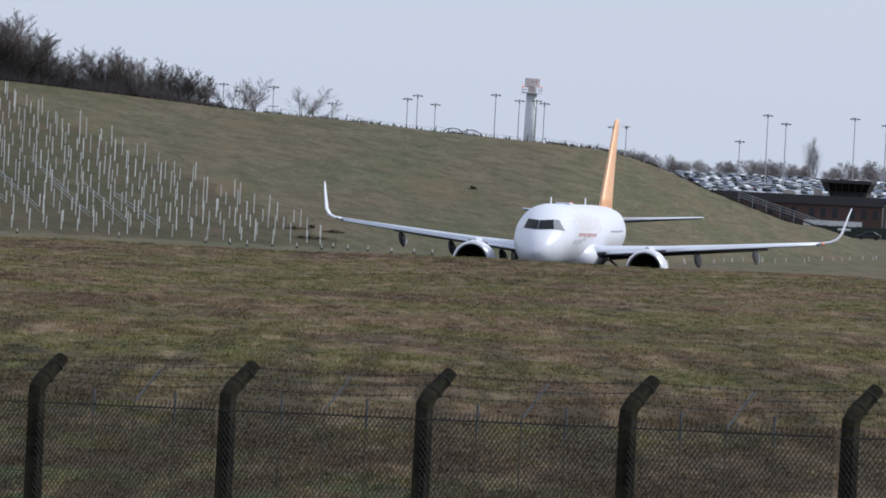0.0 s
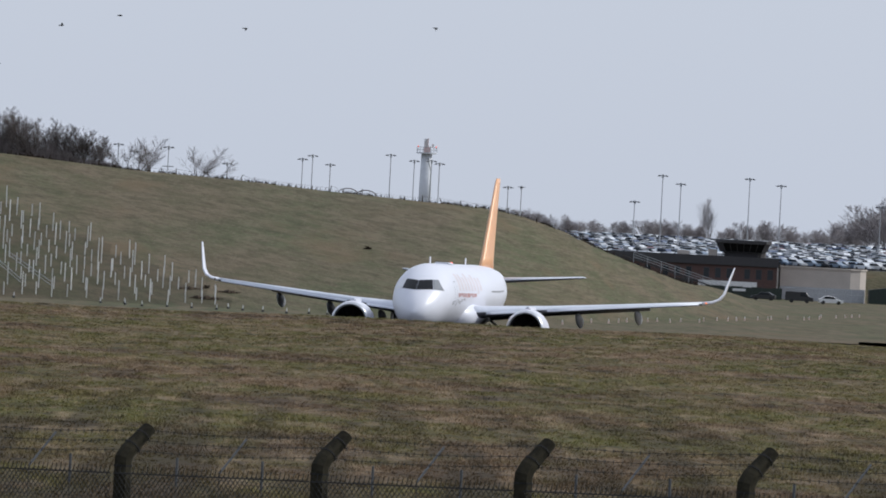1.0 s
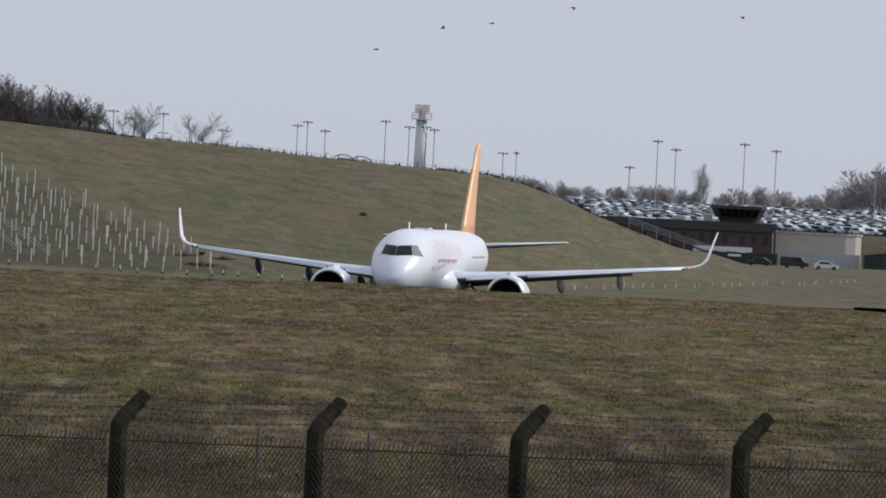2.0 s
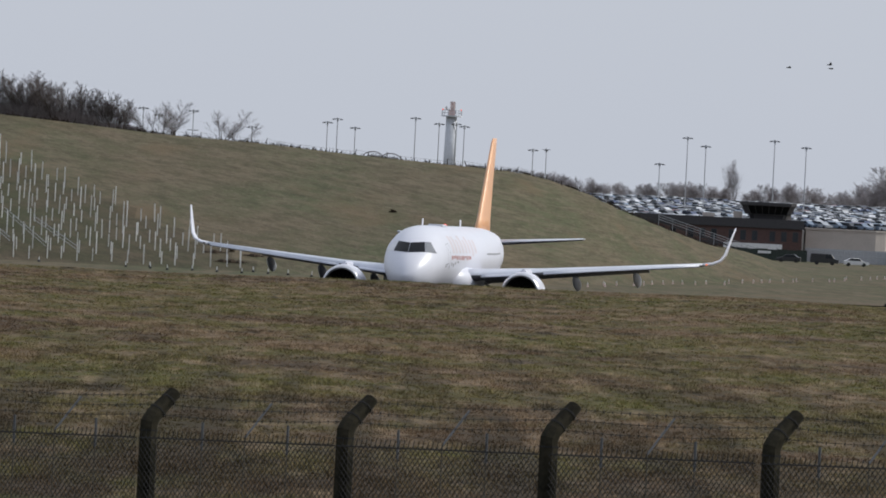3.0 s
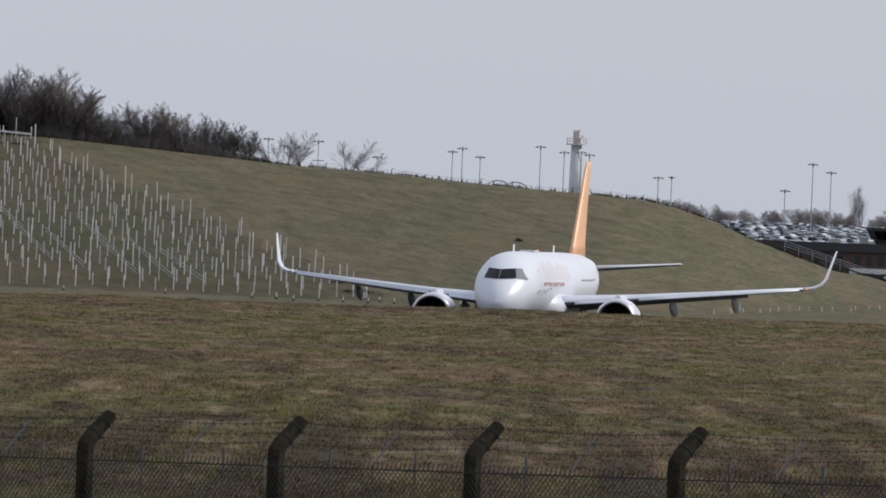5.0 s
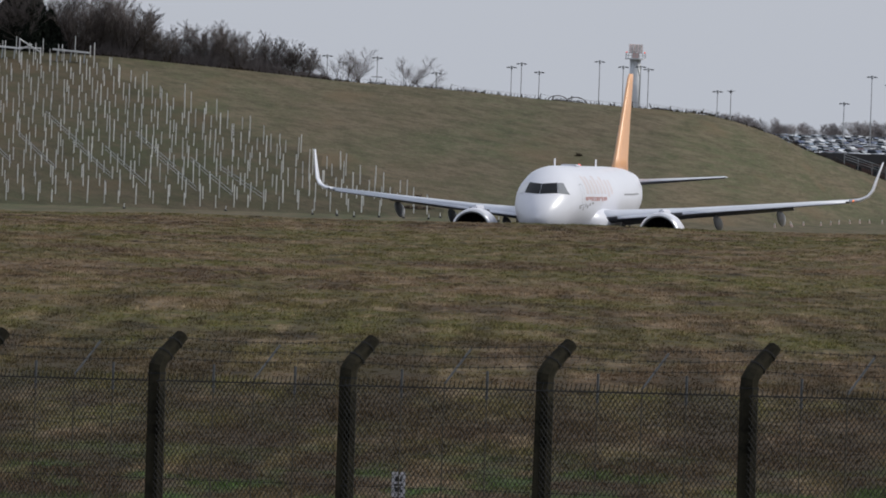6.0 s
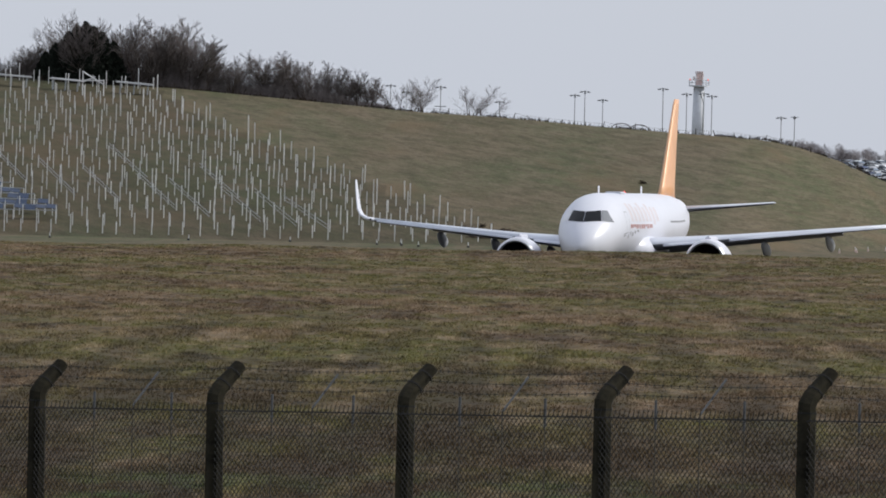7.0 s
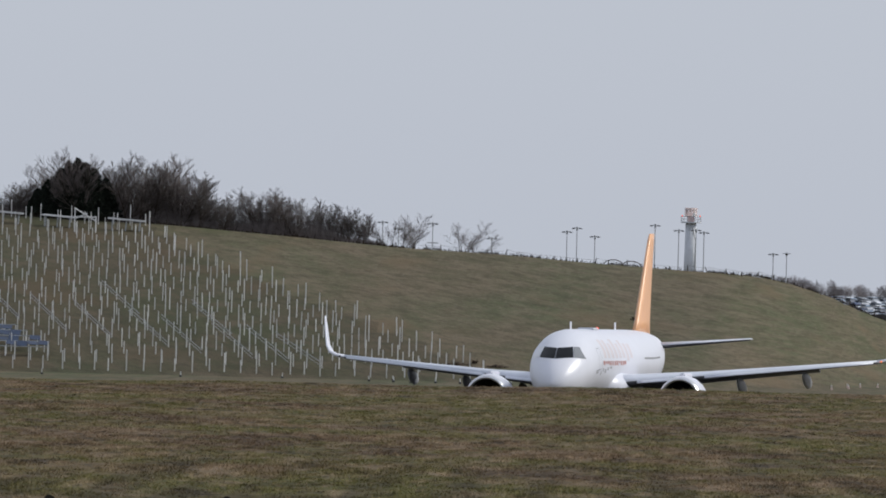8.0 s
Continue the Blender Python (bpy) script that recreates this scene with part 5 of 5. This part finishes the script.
def build_vehicles():
    v = build_car("van", M_VAN, "black van parked beyond the airfield grass")
    v.matrix_basis = pose(80.5, 1734, LOW, 0, 0, -95)
    w = build_car("car", M_BAND, "white saloon car parked beyond the airfield grass")
    w.matrix_basis = pose(86.0, 1734, LOW, 0, 0, -88)
    k = build_car("car", M_VAN, "dark car parked beside the screen fence")
    k.matrix_basis = pose(76.0, 1775, LOW, 0, 0, 80)
    rnd = random.Random(12)
    first = build_car("car", M_PAINT, "parked car in a packed car park", "parked cars")
    spots = []
    y = 1926.0
    row = 0
    while y < 2345:
        x = 38.0 * y / 2000
        while x < 150 * y / 2000:
            if rnd.random() < 0.93:
                spots.append((x + rnd.gauss(0, 0.15), y + rnd.gauss(0, 0.7), row))
            x += rnd.uniform(2.2, 2.75)
        y += 5.3 if row % 2 else 7.4
        row += 1
    for i, (x, y, r) in enumerate(spots[:160]):
        m = pose(x, y, zg(x, y), 0.5, 0, (0 if r % 2 else 180) + rnd.gauss(0, 6) + 47)
        if i == 0:
            first.matrix_basis = m
        else:
            copy_thing(first, m)
    body, glass = car_profile("car")
    bv, bf, gv, gf = [], [], [], []
    for x, y, r in spots[160:]:
        a = radians((0 if r % 2 else 180) + rnd.gauss(0, 6) + 47)
        c, s = math.cos(a), math.sin(a)
        z0 = zg(x, y)
        big = rnd.uniform(0.92, 1.32)

        def put(vs, p):
            vs.append((x + p[0] * c - p[1] * s, y + p[0] * s + p[1] * c, z0 + p[2] * big))

        n, k = len(body), len(bv)
        for side in (-0.86, 0.86):
            for py, pz in body:
                put(bv, (side, py, pz))
        bf.append(tuple(range(k, k + n)))
        bf.append(tuple(range(k + 2 * n - 1, k + n - 1, -1)))
        for i in range(n):
            bf.append((k + i, k + n + i, k + n + (i + 1) % n, k + (i + 1) % n))
        n, k = len(glass), len(gv)
        for side in (-0.875, 0.875):
            for py, pz in glass:
                put(gv, (side, py, pz))
        gf.append(tuple(range(k, k + n)))
        gf.append(tuple(range(k + 2 * n - 1, k + n - 1, -1)))
        for (ya, za), (yb, zb), o in ((glass[0], glass[1], 0.06), (glass[3], glass[2], -0.06)):
            k = len(gv)
            for p in ((-0.7, ya + o, za + 0.03), (0.7, ya + o, za + 0.03), (0.66, yb + o, zb + 0.02), (-0.66, yb + o, zb + 0.02)):
                put(gv, p)
            gf.append((k, k + 1, k + 2, k + 3))
    far = from_arrays("far_parked_cars", bv, bf, M_PAINT_FAR)
    tagged(far, "hundreds of parked cars in packed rows", "cars", kind="stuff")
    from_arrays("far_car_windows", gv, gf, M_CARGLASS, far)
    bm = bmesh.new()
    vs = [bm.verts.new(p) for p in ((35, 1916, zg(60, 1916) + 0.02), (150, 1916, zg(60, 1916) + 0.02), (176, 2348, zg(60, 2348) + 0.02), (40, 2348, zg(60, 2348) + 0.02))]
    bm.faces.new(vs)
    tagged(part("car_park", bm, M_ASPHALT), "asphalt car park on rising ground", "car park", kind="structure")


build_vehicles()


# ---- grass tufts: fine standing blades over the field ----
def build_tufts():
    """Tussocks: fans of blades leaning out of one root, thinner and lower where the sward is short."""
    rng = np.random.default_rng(5)
    n = 105000
    y = 100 + (575 - 100) * rng.uniform(0, 1, n) ** 1.35
    x = np.tan(np.radians(rng.uniform(-4.2, 3.6, n))) * y
    clump = np.sin(x * 1.7 + 0.6 * np.sin(y * 0.21)) * np.sin(y * 0.33 + x * 0.4) + 0.6 * np.sin(x * 0.45 + 2) * np.sin(y * 0.09)
    size = np.clip(0.75 + 0.35 * clump + rng.normal(0, 0.28, n), 0.25, 1.9)
    blades = 9
    X, Y, S = (np.repeat(v, blades) for v in (x, y, size))
    m = len(X)
    spread = rng.normal(0, 0.085, m) * S
    X = X + spread
    Y = Y + rng.normal(0, 0.12, m)
    Z = ground_z(X, Y)
    h = rng.uniform(0.028, 0.080, m) * S
    w = rng.uniform(0.006, 0.016, m) * (0.7 + Y / 350)
    a = rng.uniform(0, np.pi, m)
    dx, dy = np.cos(a) * w, np.sin(a) * w
    tip = np.stack([X + spread * 0.5 + rng.normal(0.012, 0.035, m), Y + rng.normal(0, 0.05, m), Z + h], -1)
    v = np.stack([np.stack([X - dx, Y - dy, Z - 0.02], -1), np.stack([X + dx, Y + dy, Z - 0.02], -1), tip], 1).reshape(-1, 3)
    me = bpy.data.meshes.new("grass_tufts")
    me.vertices.add(3 * m)
    me.vertices.foreach_set("co", v.reshape(-1))
    me.loops.add(3 * m)
    me.loops.foreach_set("vertex_index", np.arange(3 * m))
    me.polygons.add(m)
    me.polygons.foreach_set("loop_start", np.arange(0, 3 * m, 3))
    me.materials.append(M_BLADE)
    me.update(calc_edges=True)
    tagged(new("grass_tufts", me), "dry winter grass tufts over the field", "grass", kind="stuff")


build_tufts()


# ---- birds ----
def build_bird(i):
    b = thing("bird", "small dark bird flying over the airfield", "bird", group="flock")
    s = 0.45
    bm = bmesh.new()
    loft(bm, [[s * Vector((math.cos(2 * math.pi * k / 8) * r, y, math.sin(2 * math.pi * k / 8) * r)) for k in range(8)] for y, r in ((-0.17, 0.01), (-0.12, 0.035), (0, 0.055), (0.1, 0.04), (0.22, 0.02), (0.26, 0.005))])
    part("body", bm, M_BIRD, b)
    wings = []
    for side in (1, -1):
        bm = bmesh.new()
        loft(bm, [[s * Vector((side * x, y + u * c, v * 0.012)) for u, v in ((0, 0), (0.3, 1), (1, 0), (0.3, -1))] for x, y, c in ((0.02, -0.1, 0.17), (0.17, -0.13, 0.15), (0.32, -0.02, 0.05))])
        wings.append(part("wing", bm, M_BIRD, b))
    return b, wings


# seconds, x and height of each bird; all about 330 m off
FLOCK = [[(2.3, 4.97, 9.66), (2.5, 7.37, 9.13), (2.7, 9.98, 9.61), (3.0, 13.88, 9.58)],
         [(1.0, -9.59, 11.05), (2.3, 7.21, 10.33), (2.5, 9.52, 10.15), (2.7, 11.78, 10.03), (3.0, 15.3, 9.76)],
         [(1.0, -7.69, 11.51), (2.3, 8.8, 10.54), (2.5, 10.64, 10.24), (2.7, 12.46, 9.95), (3.0, 15.42, 9.66)],
         [(1.0, -3.5, 11.33), (2.3, 11.08, 11.49), (2.5, 13.61, 11.0), (2.7, 16.13, 10.41)],
         [(1.0, 2.9, 11.7), (2.3, 16.66, 11.37), (2.5, 16.04, 10.31)]]
birds = [build_bird(i) for i in range(len(FLOCK))]


# ---- everything that moves ----
def motions():
    rows = []
    for k in range(17):
        t = k * 0.5
        rows.append((t, pose(5.97 - 1.085 * t - 0.0025 * t * t + float(np.interp(t, [0, 5.5, 6.5, 7, 7.5, 8], [0, -0.03, -0.20, -0.15, -0.20, -0.17])), 641.8 - 6.9 * t - 0.215 * t * t, LOW + 0.02 + float(np.interp(t, [3.5, 5.5, 8], [0, 0.13, 0.15])), 0, float(np.interp(t, [0, 2.5, 5.5, 7, 8], [0, -0.3, -0.45, -0.8, -0.8])), -9.2 - float(np.interp(t, [0, 3, 6, 8], [0, 0.28, 0.35, 0.55])))))
    walk(airliner, rows)
    base = antenna.location.copy()
    walk(antenna, [(k * 0.5, Matrix.Translation(base) @ pose(0, 0, 0, 0, 0, k * 0.5 * 360 / 3.86 + 6)) for k in range(17)])
    for i, ((bird, wings), spots) in enumerate(zip(birds, FLOCK)):
        ts, xs, zs = (np.array(v) for v in zip(*spots))
        speed = (xs[-1] - xs[0]) / (ts[-1] - ts[0])
        rows = []
        for k in range(41):
            t = k * 0.2
            beyond = min(t - ts[0], 0) + max(t - ts[-1], 0)
            rows.append((t, pose(float(np.interp(t, ts, xs)) + speed * beyond, 330 + 1.5 * i, float(np.interp(t, ts, zs)), 0, 0, 90)))
        walk(bird, rows)
        for wing, side in zip(wings, (1, -1)):
            walk(wing, [(k * 0.1, pose(0, 0, 0, 0, -side * 38 * math.sin(k * 1.9 + i * 1.3), 0)) for k in range(81)])


motions()
